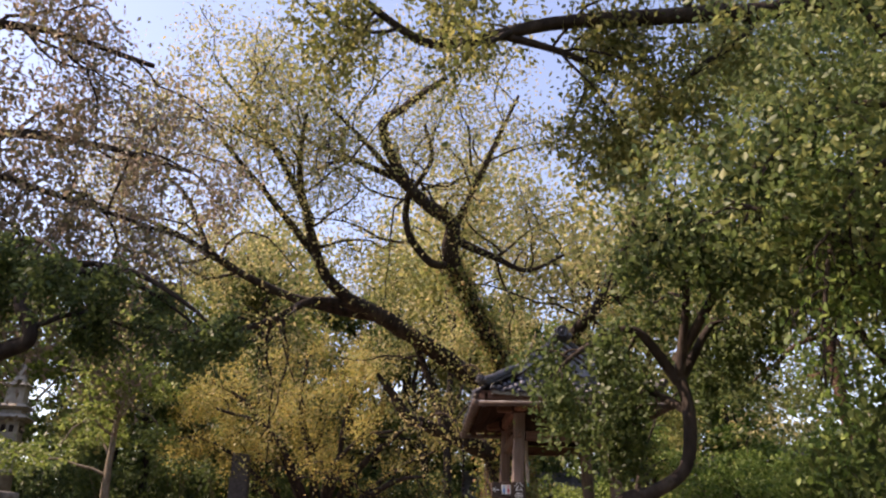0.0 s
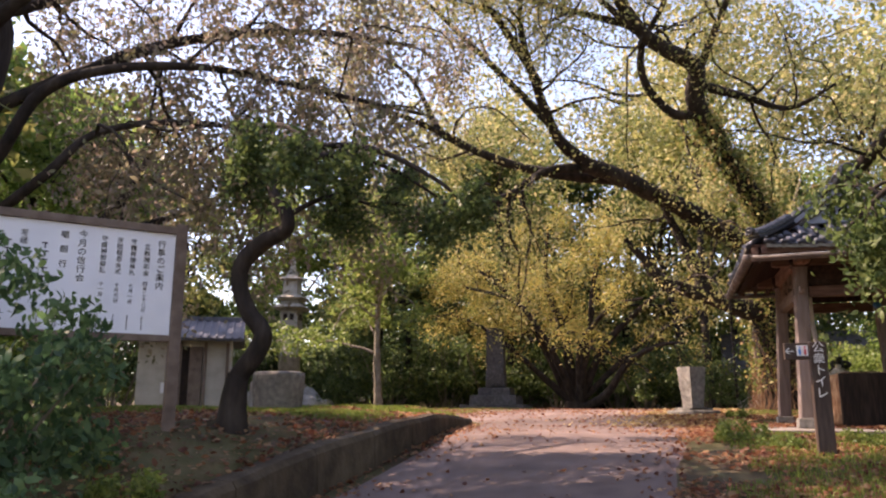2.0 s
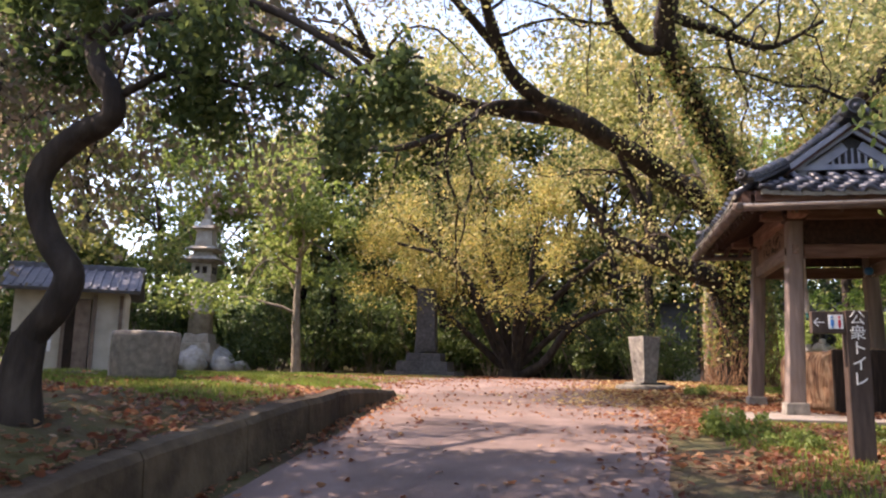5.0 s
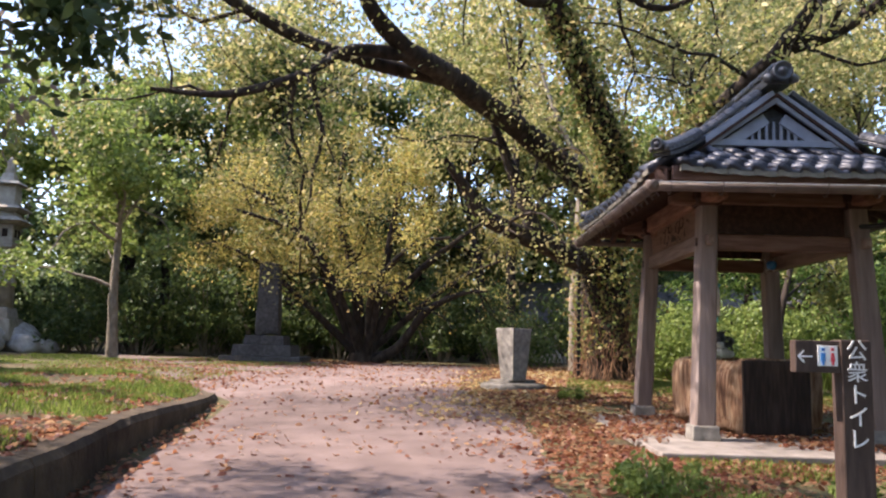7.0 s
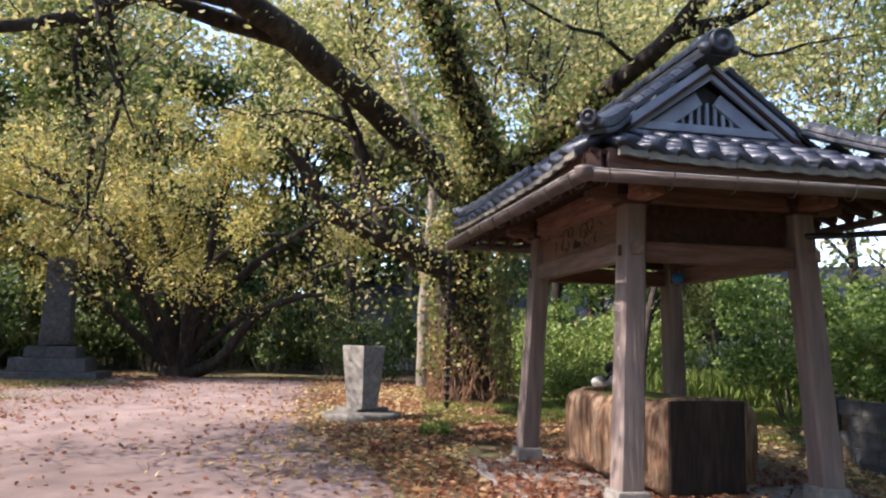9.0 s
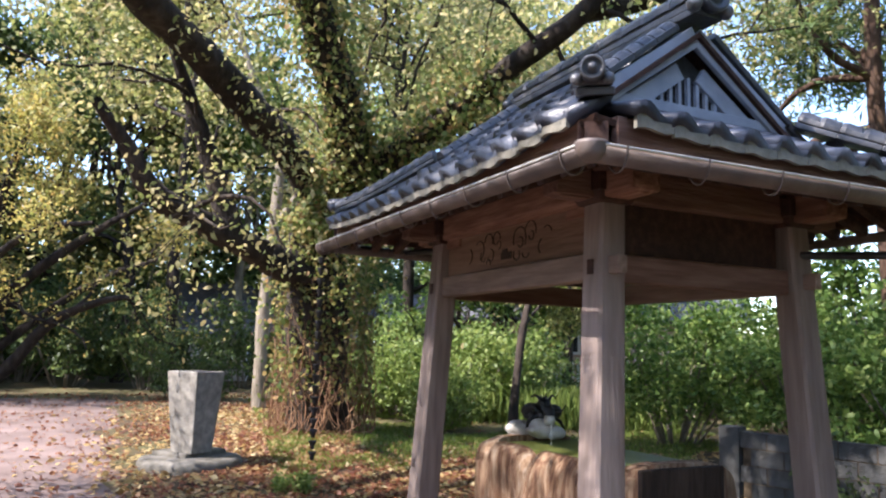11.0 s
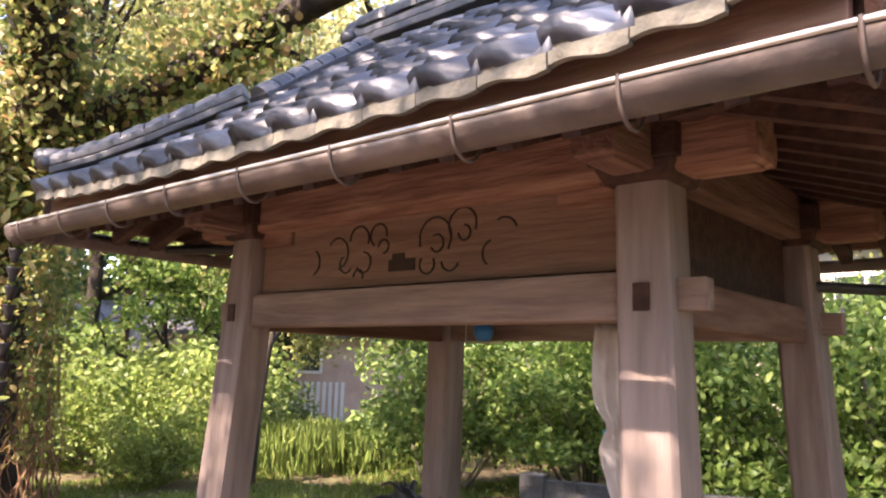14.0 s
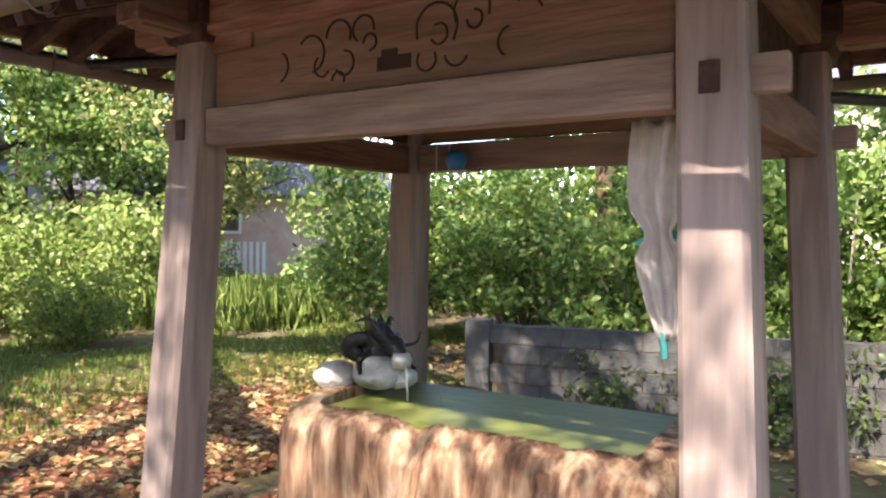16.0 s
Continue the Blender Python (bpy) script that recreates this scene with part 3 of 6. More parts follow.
def roof_sheet(thick, drop):
    bm = bmesh.new()
    for su in (-1, 1):
        us = np.linspace(0.0, EU, 13)
        rows = [[bm.verts.new((su * u, v * hip_v(u), float(slope_z(u)) - drop + corner_lift(u, v * hip_v(u)))) for v in np.linspace(-1, 1, 13)] for u in us]
        for a, b in zip(rows, rows[1:]):
            for k in range(12):
                bm.faces.new((a[k], a[k + 1], b[k + 1], b[k]))
    for sv in (-1, 1):
        vs = np.linspace(GV - 0.05, EV, 8)
        rows = []
        for v in vs:
            hu = GU + (EU - GU) * np.clip((v - GV - 0.12) / (EV - GV - 0.12), 0, 1)
            rows.append([bm.verts.new((k * hu, sv * v, float(skirt_z(v)) - drop + corner_lift(k * hu, v))) for k in np.linspace(-1, 1, 11)])
        for a, b in zip(rows, rows[1:]):
            for k in range(10):
                bm.faces.new((a[k], a[k + 1], b[k + 1], b[k]))
    bmesh.ops.recalc_face_normals(bm, faces=bm.faces)
    g = bmesh.ops.solidify(bm, geom=bm.faces[:], thickness=thick)
    return bm


# Near-black wood paints the shade on the roof's underside.
part("roof_boarding", roof_sheet(0.03, 0.085), M_DARKWOOD, pav, "roof boarding, the shade beneath it painted dark", False)

# eave boards
for su in (-1, 1):
    part("eave_board", box((su * (EU - 0.02), 0, EZ - 0.075), (0.05, 2 * EV - 0.24, 0.13), 0.006), M_WOODH, pav)
for sv in (-1, 1):
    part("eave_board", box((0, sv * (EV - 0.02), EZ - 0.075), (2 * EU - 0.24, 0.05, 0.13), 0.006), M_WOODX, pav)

# rafters, coloured dark for the shade under the eaves
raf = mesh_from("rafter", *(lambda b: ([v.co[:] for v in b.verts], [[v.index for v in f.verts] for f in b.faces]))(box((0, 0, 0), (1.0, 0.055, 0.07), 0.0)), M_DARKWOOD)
for su in (-1, 1):
    for v in np.arange(-EV + 0.16, EV - 0.1, 0.21):
        inner = HU - 0.02 if abs(v) < HV + 0.3 else max(HU, EU * abs(v) / EV - 0.35)
        p0, p1 = Vector((su * inner, v, EZ + 0.07)), Vector((su * (EU - 0.08), v, EZ - 0.19))
        d = p1 - p0
        piece("rafter", raf, pav, Matrix.Translation((p0 + p1) / 2) @ d.to_track_quat("X", "Z").to_matrix().to_4x4() @ Matrix.Diagonal((d.length, 1, 1, 1)))
for sv in (-1, 1):
    for u in np.arange(-EU + 0.16, EU - 0.1, 0.21):
        inner = HV - 0.02 if abs(u) < HU + 0.3 else max(HV, EV * abs(u) / EU - 0.35)
        p0, p1 = Vector((u, sv * inner, EZ + 0.07)), Vector((u, sv * (EV - 0.08), EZ - 0.19))
        d = p1 - p0
        piece("rafter", raf, pav, Matrix.Translation((p0 + p1) / 2) @ d.to_track_quat("X", "Z").to_matrix().to_4x4() @ Matrix.Diagonal((d.length, 1, 1, 1)))
for su in (-1, 1):
    for sv in (-1, 1):
        p0, p1 = Vector((su * HU, sv * HV, EZ + 0.02)), Vector((su * (EU - 0.03), sv * (EV - 0.03), EZ - 0.1))
        d = p1 - p0
        piece("hip_rafter", raf, pav, Matrix.Translation((p0 + p1) / 2) @ d.to_track_quat("X", "Z").to_matrix().to_4x4() @ Matrix.Diagonal((d.length, 1.9, 1.6, 1)))

# pantiles: one S-shaped tile, laid in courses
TW, TL = 0.215, 0.225


def tile_mesh(name, mat):
    cols = np.linspace(0, 1, 8)
    prof = [0.032 * math.sin(2 * math.pi * (c * 0.95 + 0.05)) for c in cols]
    v, f = [], []
    for y0, lift in ((-0.06, 0.034), (TL, 0.0)):
        for c, p in zip(cols, prof):
            v.append(((c - 0.5) * (TW + 0.03), y0, p + lift + 0.014))
    for y0, lift in ((-0.06, -0.012), (TL, -0.012)):
        for c, p in zip(cols, prof):
            v.append(((c - 0.5) * (TW + 0.03), y0, p + lift))
    for k in range(7):
        f += [(k, k + 1, 9 + k, 8 + k), (16 + k, 24 + k, 25 + k, 17 + k), (k, 16 + k, 17 + k, k + 1)]
    f += [(0, 8, 24, 16), (7, 23, 31, 15)]
    return mesh_from(name, v, f, mat, True)


tile = tile_mesh("roof_tile", M_TILE)
far_v, far_f = [], []
rt = random.Random(3)
tv = [v.co.copy() for v in tile.vertices]
tf = [tuple(p.vertices) for p in tile.polygons]


def lay(origin, across, up, near):
    n = across.cross(up).normalized()
    m = Matrix((across, up, n)).transposed().to_4x4()
    m = Matrix.Translation(origin + n * rt.uniform(-0.003, 0.004)) @ m @ Matrix.Rotation(rt.uniform(-0.02, 0.02), 4, "Z")
    if near:
        piece("roof_tile", tile, pav, m)
    else:
        k = len(far_v)
        far_v.extend([(m @ v)[:] for v in tv])
        far_f.extend([tuple(k + i for i in q) for q in tf])


for su in (-1, 1):
    u = EU + 0.02
    while u > 0.12:
        du = TL * 0.80
        v_end = hip_v(u - 0.06) - 0.05
        z0, z1 = float(slope_z(min(u, EU))), float(slope_z(u - du))
        up = Vector((-su * du, 0, z1 - z0)).normalized()
        cnt = int(2 * v_end / TW)
        for k in range(cnt):
            v = -cnt * TW / 2 + (k + 0.5) * TW
            lay(Vector((su * u, v, z0 - 0.04 + corner_lift(u, v))), Vector((0, su * -1.0 * -1, 0)) if su > 0 else Vector((0, -1, 0)), up, su < 0)
        u -= du
for sv in (-1, 1):
    v = EV + 0.02
    while v > GV + 0.12:
        dv = TL * 0.82
        hu = GU + (EU - GU) * np.clip((v - 0.06 - GV - 0.12) / (EV - GV - 0.12), 0, 1) - 0.05
        z0, z1 = float(skirt_z(min(v, EV))), float(skirt_z(v - dv))
        up = Vector((0, -sv * dv, z1 - z0)).normalized()
        cnt = int(2 * hu / TW)
        for k in range(cnt):
            uu = -cnt * TW / 2 + (k + 0.5) * TW
            lay(Vector((uu, sv * v, z0 - 0.04 + corner_lift(uu, v))), Vector((1, 0, 0)) if sv < 0 else Vector((-1, 0, 0)), up, sv < 0)
        v -= dv
# wavy-topped eave tiles, grey with lichen, along all four eaves
ev_, ef_ = [], []
for q, yy in enumerate((0.0, 0.022)):
    for k in range(8):
        c = k / 7
        ev_.append(((c - 0.5) * (TW - 0.004), yy, 0.032 * math.sin(2 * math.pi * (c * 0.95 + 0.05)) + 0.045))
        ev_.append(((c - 0.5) * (TW - 0.004), yy, -0.03 + 0.008 * math.sin(6.3 * c)))
for k in range(7):
    a, b = 2 * k, 16 + 2 * k
    ef_ += [(a, a + 1, a + 3, a + 2), (b, b + 2, b + 3, b + 1), (a, a + 2, b + 2, b), (a + 1, b + 1, b + 3, a + 3)]
ef_ += [(0, 16, 17, 1), (14, 15, 31, 30)]
eave = mesh_from("eave_tile", ev_, ef_, M_MOSSTILE, False)
for su in (-1, 1):
    cnt = int(2 * (hip_v(EU - 0.04) - 0.05) / TW)
    for k in range(cnt):
        v = -cnt * TW / 2 + (k + 0.5) * TW
        piece("eave_tile", eave, pav, Matrix.Translation((su * (EU + 0.075), v, EZ - 0.075 + corner_lift(EU, v))) @ Matrix.Rotation(su * math.pi / 2, 4, "Z"))
for sv in (-1, 1):
    cnt = int(2 * (EU - 0.1) / TW)
    for k in range(cnt):
        uu = -cnt * TW / 2 + (k + 0.5) * TW
        piece("eave_tile", eave, pav, Matrix.Translation((uu, sv * (EV + 0.075), EZ - 0.075 + corner_lift(uu, EV))) @ Matrix.Rotation(0 if sv < 0 else math.pi, 4, "Z"))
piece("roof_tiles", mesh_from("roof_tiles", far_v, far_f, M_TILES, True), pav, kind="stuff")


def ridge_roll(name, p0, p1, width, height, courses, cap=True):
    """A stacked ridge: flat courses under a round cap."""
    p0, p1 = Vector(p0), Vector(p1)
    d = p1 - p0
    q = d.to_track_quat("X", "Z").to_matrix().to_4x4()
    bm = bmesh.new()
    for c in range(courses):
        h = height / courses
        add_box(bm, (0, 0, h * (c + 0.5)), (d.length, width * (1 - 0.12 * c), h * 0.82), 0.008)
    n = max(2, int(d.length / 0.24))
    for k in range(n):
        a, b = -d.length / 2 + d.length * k / n, -d.length / 2 + d.length * (k + 1) / n
        rings = []
        for x, s in ((a, 1.0), (a + 0.03, 1.12), (b - 0.01, 1.0)):
            rings.append([bm.verts.new((x, width * 0.42 * s * math.cos(t), height + width * 0.36 * s * math.sin(t) - 0.02)) for t in np.linspace(-0.2, math.pi + 0.2, 9)])
        for r, s in zip(rings, rings[1:]):
            for i in range(8):
                bm.faces.new((r[i], s[i], s[i + 1], r[i + 1]))
        bm.faces.new(rings[0][::-1])
        bm.faces.new(rings[-1])
    for v in bm.verts:
        v.co = Matrix.Translation((p0 + p1) / 2) @ q @ v.co
    bmesh.ops.recalc_face_normals(bm, faces=bm.faces)
    return part(name, bm, M_TILES, pav)


def end_tile(c, axis_, r=0.1):
    """A round demon-tile end: a disc with a raised rim and side scrolls."""
    q = Vector(axis_).to_track_quat("Z", "Y").to_matrix().to_4x4()
    bm = lathe([(r * 0.86, -0.08), (r, 0.0), (r, 0.035), (r * 0.8, 0.045), (r * 0.72, 0.02), (r * 0.42, 0.02), (r * 0.3, 0.05), (0.01, 0.055)], 18)
    for s in (-1, 1):
        bmesh.ops.create_uvsphere(bm, u_segments=10, v_segments=7, radius=r * 0.5, matrix=Matrix.Translation((s * r * 1.25, -r * 0.6, -0.03)))
    for v in bm.verts:
        v.co = Matrix.Translation(c) @ q @ v.co
    return part("ridge_end_tile", bm, M_TILES, pav, "round grey ridge-end tile", True)


ridge_roll("main_ridge", (0, -GV - 0.2, RZ - 0.02), (0, GV + 0.2, RZ - 0.02), 0.24, 0.17, 3)
for sv in (-1, 1):
    end_tile((0, sv * (GV + 0.24), RZ + 0.1), (0, sv, 0), 0.105)
    for su in (-1, 1):
        # descending ridges on the gable edge and along the hips
        us = np.linspace(0.14, GU + 0.02, 5)
        for a, b in zip(us, us[1:]):
            ridge_roll("gable_edge_ridge", (su * a, sv * (GV + 0.02), float(slope_z(a)) + 0.01), (su * b, sv * (GV + 0.02), float(slope_z(b)) + 0.01), 0.16, 0.05, 1)
        ts = np.linspace(0, 0.93, 5)
        hp = [(su * (GU + (EU - GU) * t), sv * (GV + 0.12 + (EV - GV - 0.12) * t), float(slope_z(GU + (EU - GU) * t)) + 0.0 + 0.07 * t ** 4) for t in ts]
        for a, b in zip(hp, hp[1:]):
            ridge_roll("hip_ridge", a, b, 0.18, 0.09, 2)
        end_tile((hp[-1][0] + su * 0.05, hp[-1][1] + sv * 0.05, hp[-1][2] + 0.1), (su * 0.6, sv * 0.8, -0.05), 0.058)
    # gable wall, barge boards and lattice
    gz = float(slope_z(GU)) - 0.02
    gtop = RZ - 0.1
    gy_ = sv * (GV - 0.02)
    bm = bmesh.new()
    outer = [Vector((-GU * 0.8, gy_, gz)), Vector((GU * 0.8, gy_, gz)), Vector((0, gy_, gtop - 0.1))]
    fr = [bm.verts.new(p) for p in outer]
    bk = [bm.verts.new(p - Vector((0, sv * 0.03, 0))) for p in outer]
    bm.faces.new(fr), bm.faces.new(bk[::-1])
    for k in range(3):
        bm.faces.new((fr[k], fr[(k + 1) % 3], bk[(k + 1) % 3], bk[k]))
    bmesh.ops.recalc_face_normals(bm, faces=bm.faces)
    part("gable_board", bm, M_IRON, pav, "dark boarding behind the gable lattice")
    for su in (-1, 1):
        a, b = Vector((su * (GU * 0.98), sv * (GV + 0.07), gz - 0.02)), Vector((0, sv * (GV + 0.07), gtop + 0.02))
        for w, off, nm, y_in in ((0.13, -0.02, "barge_board", 0.0), (0.12, -0.17, "inner_barge_board", -0.06)):
            d = b - a
            q = d.to_track_quat("X", "Z").to_matrix().to_4x4()
            bm = box((0, 0, 0), (d.length * (1.0 if nm == "barge_board" else 0.72), 0.04, w), 0.008)
            sh = Matrix.Translation((a + b) / 2 + Vector((0 if nm == "barge_board" else -su * 0.03, sv * y_in, off))) @ q
            for v in bm.verts:
                v.co = sh @ v.co
            part(nm, bm, M_GABLE, pav, "blue-grey painted barge board")
    part("gable_sill", box((0, sv * (GV + 0.03), gz + 0.03), (GU * 1.7, 0.07, 0.07), 0.008), M_GABLE, pav)
    for k in range(-4, 5):
        uu = k * 0.075
        top = gz + 0.06 + (gtop - gz - 0.32) * (1 - abs(uu) / (GU * 0.56))
        if top > gz + 0.1:
            part("lattice_bar", box((uu, sv * GV, (gz + 0.06 + top) / 2), (0.026, 0.03, top - gz - 0.06), 0.004), M_GABLE, pav)


# front panel's carved scrolls: dark tubes painted as the shade in their grooves
def scroll(pts, r=0.0045):
    t = Tubes()
    line = smooth_line(pts, 5 * len(pts))
    t.add(line, np.full(len(line), r), 5)
    return t


def arc(cx, cz, r, a0, a1, n=7):
    return [(-HU - 0.0265, cx + r * math.cos(a), cz + r * math.sin(a)) for a in np.linspace(radians(a0), radians(a1), n)]


for pts in (arc(-0.16, 2.21, 0.085, -20, 215), arc(-0.30, 2.25, 0.07, -30, 200), arc(-0.17, 2.19, 0.035, 60, 330), arc(-0.31, 2.22, 0.03, 90, 360), arc(-0.12, 2.11, 0.04, 150, 400),
            arc(0.28, 2.24, 0.06, 0, 200), arc(0.16, 2.25, 0.05, -60, 190), arc(0.42, 2.19, 0.07, 40, 260), arc(0.25, 2.14, 0.045, 90, 330), arc(0.13, 2.2, 0.03, 0, 270), arc(0.36, 2.14, 0.04, -150, 60),
            arc(-0.5, 2.2, 0.06, 60, 160), arc(-0.45, 2.13, 0.05, -60, 80), arc(0.6, 2.16, 0.06, 120, 250), arc(0.28, 2.08, 0.03, 0, 200), arc(-0.24, 2.12, 0.045, -160, -10)):
    piece("carved_scroll", scroll(pts).mesh("carved_scroll", M_RECESS), pav, label="carved cloud line, its groove shade painted dark")
# Dark plates on the panel face paint the shade of its cut-outs.
for c, s in (((-HU - 0.026, 0.02, 2.115), (0.006, 0.15, 0.05)), ((-HU - 0.026, 0.04, 2.14), (0.006, 0.07, 0.05))):
    part("carved_opening", box(c, s, 0.002), M_RECESS, pav, "dark plate painted as a shaded cut-out")

# gutters: a half-round trough on hooks on every side, with a thin wire on its lip
def gutter(p0, p1, rad=0.062):
    p0, p1 = Vector(p0), Vector(p1)
    d = p1 - p0
    q = d.to_track_quat("X", "Z").to_matrix().to_4x4()
    bm = bmesh.new()
    rings = []
    for x in (-d.length / 2, d.length / 2):
        o = [bm.verts.new((x, rad * math.cos(t), rad * math.sin(t))) for t in np.linspace(math.pi, 2 * math.pi, 11)]
        i = [bm.verts.new((x, (rad - 0.005) * math.cos(t), (rad - 0.005) * math.sin(t))) for t in np.linspace(2 * math.pi, math.pi, 11)]
        rings.append(o + i)
    k = len(rings[0])
    for j in range(k):
        bm.faces.new((rings[0][j], rings[1][j], rings[1][(j + 1) % k], rings[0][(j + 1) % k]))
    bm.faces.new(rings[0]), bm.faces.new(rings[1][::-1])
    m = Matrix.Translation((p0 + p1) / 2) @ q
    for v in bm.verts:
        v.co = m @ v.co
    bmesh.ops.recalc_face_normals(bm, faces=bm.faces)
    g = part("gutter", bm, M_COPPER, pav, "dull brown half-round metal gutter", True)
    n = max(2, int(d.length / 0.45))
    out = q.to_3x3() @ Vector((0, 1, 0))
    for s in range(n + 1):
        c = p0 + d * ((s + 0.3) / (n + 0.6))
        t = Tubes()
        t.add([c + out * (rad + 0.006) * math.cos(a) + Vector((0, 0, (rad + 0.006) * math.sin(a) * 1.35)) for a in np.linspace(math.pi * 0.95, 2.1 * math.pi, 10)], np.full(10, 0.0055), 6)
        piece("gutter_hook", t.mesh("gutter_hook", M_COPPER), pav)
    t = Tubes()
    t.add(smooth_line([p0 - out * rad + Vector((0, 0, 0.006)), p1 - out * rad + Vector((0, 0, 0.006))], 12), np.full(12, 0.008), 5)
    piece("lip_wire", t.mesh("lip_wire", M_STEEL), pav, label="pale wire along the gutter lip")


GO = 0.065
GZL = 2.32
gutter((-EU - GO, EV + GO, GZL + 0.02), (-EU - GO, -EV - GO, GZL))
gutter((-EU - GO, -EV - GO, GZL), (EU + GO, -EV - GO, GZL + 0.02))
gutter((EU + GO, -EV - GO, GZL + 0.02), (EU + GO, EV + GO, GZL))
gutter((EU + GO, EV + GO, GZL), (-EU - GO, EV + GO, GZL + 0.02))
for su in (-1, 1):
    for sv in (-1, 1):
        part("gutter_corner", lathe([(0.012, -0.076), (0.045, -0.062), (0.066, -0.035), (0.074, 0.0), (0.074, 0.014), (0.066, 0.014)], 16, (su * (EU + GO), sv * (EV + GO), GZL + 0.01)), M_COPPER, pav, "", True)


# thin pipes that carry the gutters' water out and the rain chains at their ends
def chain(at, length, n):
    for k in range(n):
        z = at[2] - 0.05 - length * k / n
        part("chain_cup", lathe([(0.016, -length / n * 0.75), (0.02, -length / n * 0.5), (0.034, -0.01), (0.038, 0.0), (0.03, 0.0), (0.015, -length / n * 0.45)], 10, (at[0], at[1], z)), M_IRON, pav, "black cup of a rain chain", True)


for v0, sv in ((EV, 1),):
    t = Tubes()
    t.add([(-EU * 0.96, sv * (EV + GO), EZ - 0.17), (-HU, sv * (EV + 0.04), EZ - 0.19), (-HU + 0.15, sv * (HV + 0.2), EZ - 0.22)], [0.028, 0.028, 0.028], 8)
    piece("drain_pipe", t.mesh("drain_pipe", M_IRON), pav, label="thin black drain pipe")
chain((-EU - GO, EV + 0.1, EZ - 0.14), 1.9, 20)
chain((1.14, -1.70, 2.10), 1.9, 16)
t = Tubes()
t.add([(HU, -HV - 0.08, 2.12), (0.95, -1.4, 2.11), (1.16, -1.72, 2.10)], [0.026] * 3, 8)
piece("drain_pipe", t.mesh("drain_pipe", M_IRON), pav, label="thin black drain pipe")

# blue bowl hung on a bracket under the far beam
bowl_at = PAV @ Vector((HU - 0.13, HV - 0.40, TIE0 + 0.04))
bowl = empty("hanging_cup", Matrix.Translation(bowl_at), "round blue plastic cup on a white wire shelf under the beam", "cup")
part("cup", lathe([(0.03, -0.045), (0.048, -0.03), (0.06, 0.0), (0.058, 0.035), (0.04, 0.055), (0.02, 0.06)], 18), M_BLUE, bowl, "", True)
t = Tubes()
for dx in (-0.05, 0.05):
    t.add([(dx, -0.12, -0.055), (dx, 0.1, -0.055), (dx, 0.1, 0.1)], [0.005] * 3, 5)
piece("wire_shelf", t.mesh("wire_shelf", M_STEEL), bowl, label="white wire shelf")

# towel hung from the front beam beside a post
towel_m = PAV @ Matrix.Translation((-HU + 0.11, -HV + 0.17, TIE0))
towel = empty("hanging_towel", towel_m, "white cotton towel knotted with a teal cord, hung from the beam", "towel")
tv2, tf2 = [], []
for i in range(25):
    s = i / 24
    w = 0.10 * (1 - 0.45 * s) * (1.0 - 0.55 * math.exp(-((s - 0.52) / 0.07) ** 2) + 0.15 * math.exp(-((s - 0.68) / 0.1) ** 2)) * (1 if s < 0.85 else 1 - 3.6 * (s - 0.85))
    for k in range(13):
        c = k / 12 * 2 - 1
        tv2.append((0.028 * math.sin(c * 9 + 2 * s) * (1 - 0.3 * s) + 0.03 * s, c * w + 0.02 * math.sin(s * 5), -s * 0.66))
for i in range(24):
    for k in range(12):
        a = i * 13 + k
        tf2.append((a, a + 1, a + 14, a + 13))
me = mesh_from("cloth", tv2, tf2, M_CLOTH, True)
cl = piece("cloth", me, towel)
md = cl.modifiers.new("thick", "SOLIDIFY")
md.thickness = 0.006
t = Tubes()
t.add(smooth_line([(0.04, 0.08, -0.32), (0.06, 0.02, -0.34), (0.05, -0.05, -0.35), (0.07, 0.10, -0.37)], 12), np.full(12, 0.012), 6)
t.add([(0.03, 0.0, -0.64), (0.035, -0.005, -0.72)], [0.014, 0.012], 6)
piece("cord", t.mesh("cord", M_TEAL), towel, label="teal cord")

# water basin hollowed from a log, with its spout
bas = empty("water_basin", PAV @ pose(-0.05, -0.03, 0, 0, 0, 3), "long water basin shaped like a hollowed log, filled with water", "basin")
bm = bmesh.new()
LB, WB, HB = 0.83, 0.47, 0.79
rings = []
NR = 30
for i in range(17):
    y = -LB + 2 * LB * i / 16
    ring = []
    for k in range(NR):
        a = 2 * math.pi * k / NR
        x, z = math.cos(a), math.sin(a)
        px = WB * (abs(x) ** 0.45) * (1 if x > 0 else -1)
        pz = 0.5 * HB * (1 + (abs(z) ** 0.45) * (1 if z > 0 else -1))
        amp = 0.11 if z < 0.8 else 0.012
        px += amp * noise.noise(Vector((px * 4, y * 11, pz * 1.6))) - (0.06 if pz < 0.12 else 0)
        ring.append(bm.verts.new((px, y + 0.02 * noise.noise(Vector((a, y, 3))), pz)))
    rings.append(ring)
for a, b in zip(rings, rings[1:]):
    for k in range(NR):
        bm.faces.new((a[k], b[k], b[(k + 1) % NR], a[(k + 1) % NR]))
bm.faces.new(rings[0]), bm.faces.new(rings[-1][::-1])
bmesh.ops.recalc_face_normals(bm, faces=bm.faces)
body = part("log_body", bm, M_LOG, bas, "", True)
cut = bmesh.new()
add_box(cut, (0.02, 0.02, HB), (2 * WB - 0.2, 2 * LB - 0.22, 0.5), 0.04)
cutter = part("hollow_cut", cut, M_LOG, bas)
md = body.modifiers.new("hollow", "BOOLEAN")
md.object, md.operation, md.solver = cutter, "DIFFERENCE", "EXACT"
dg = bpy.context.evaluated_depsgraph_get()
dg.update()
me2 = bpy.data.meshes.new_from_object(body.evaluated_get(dg))
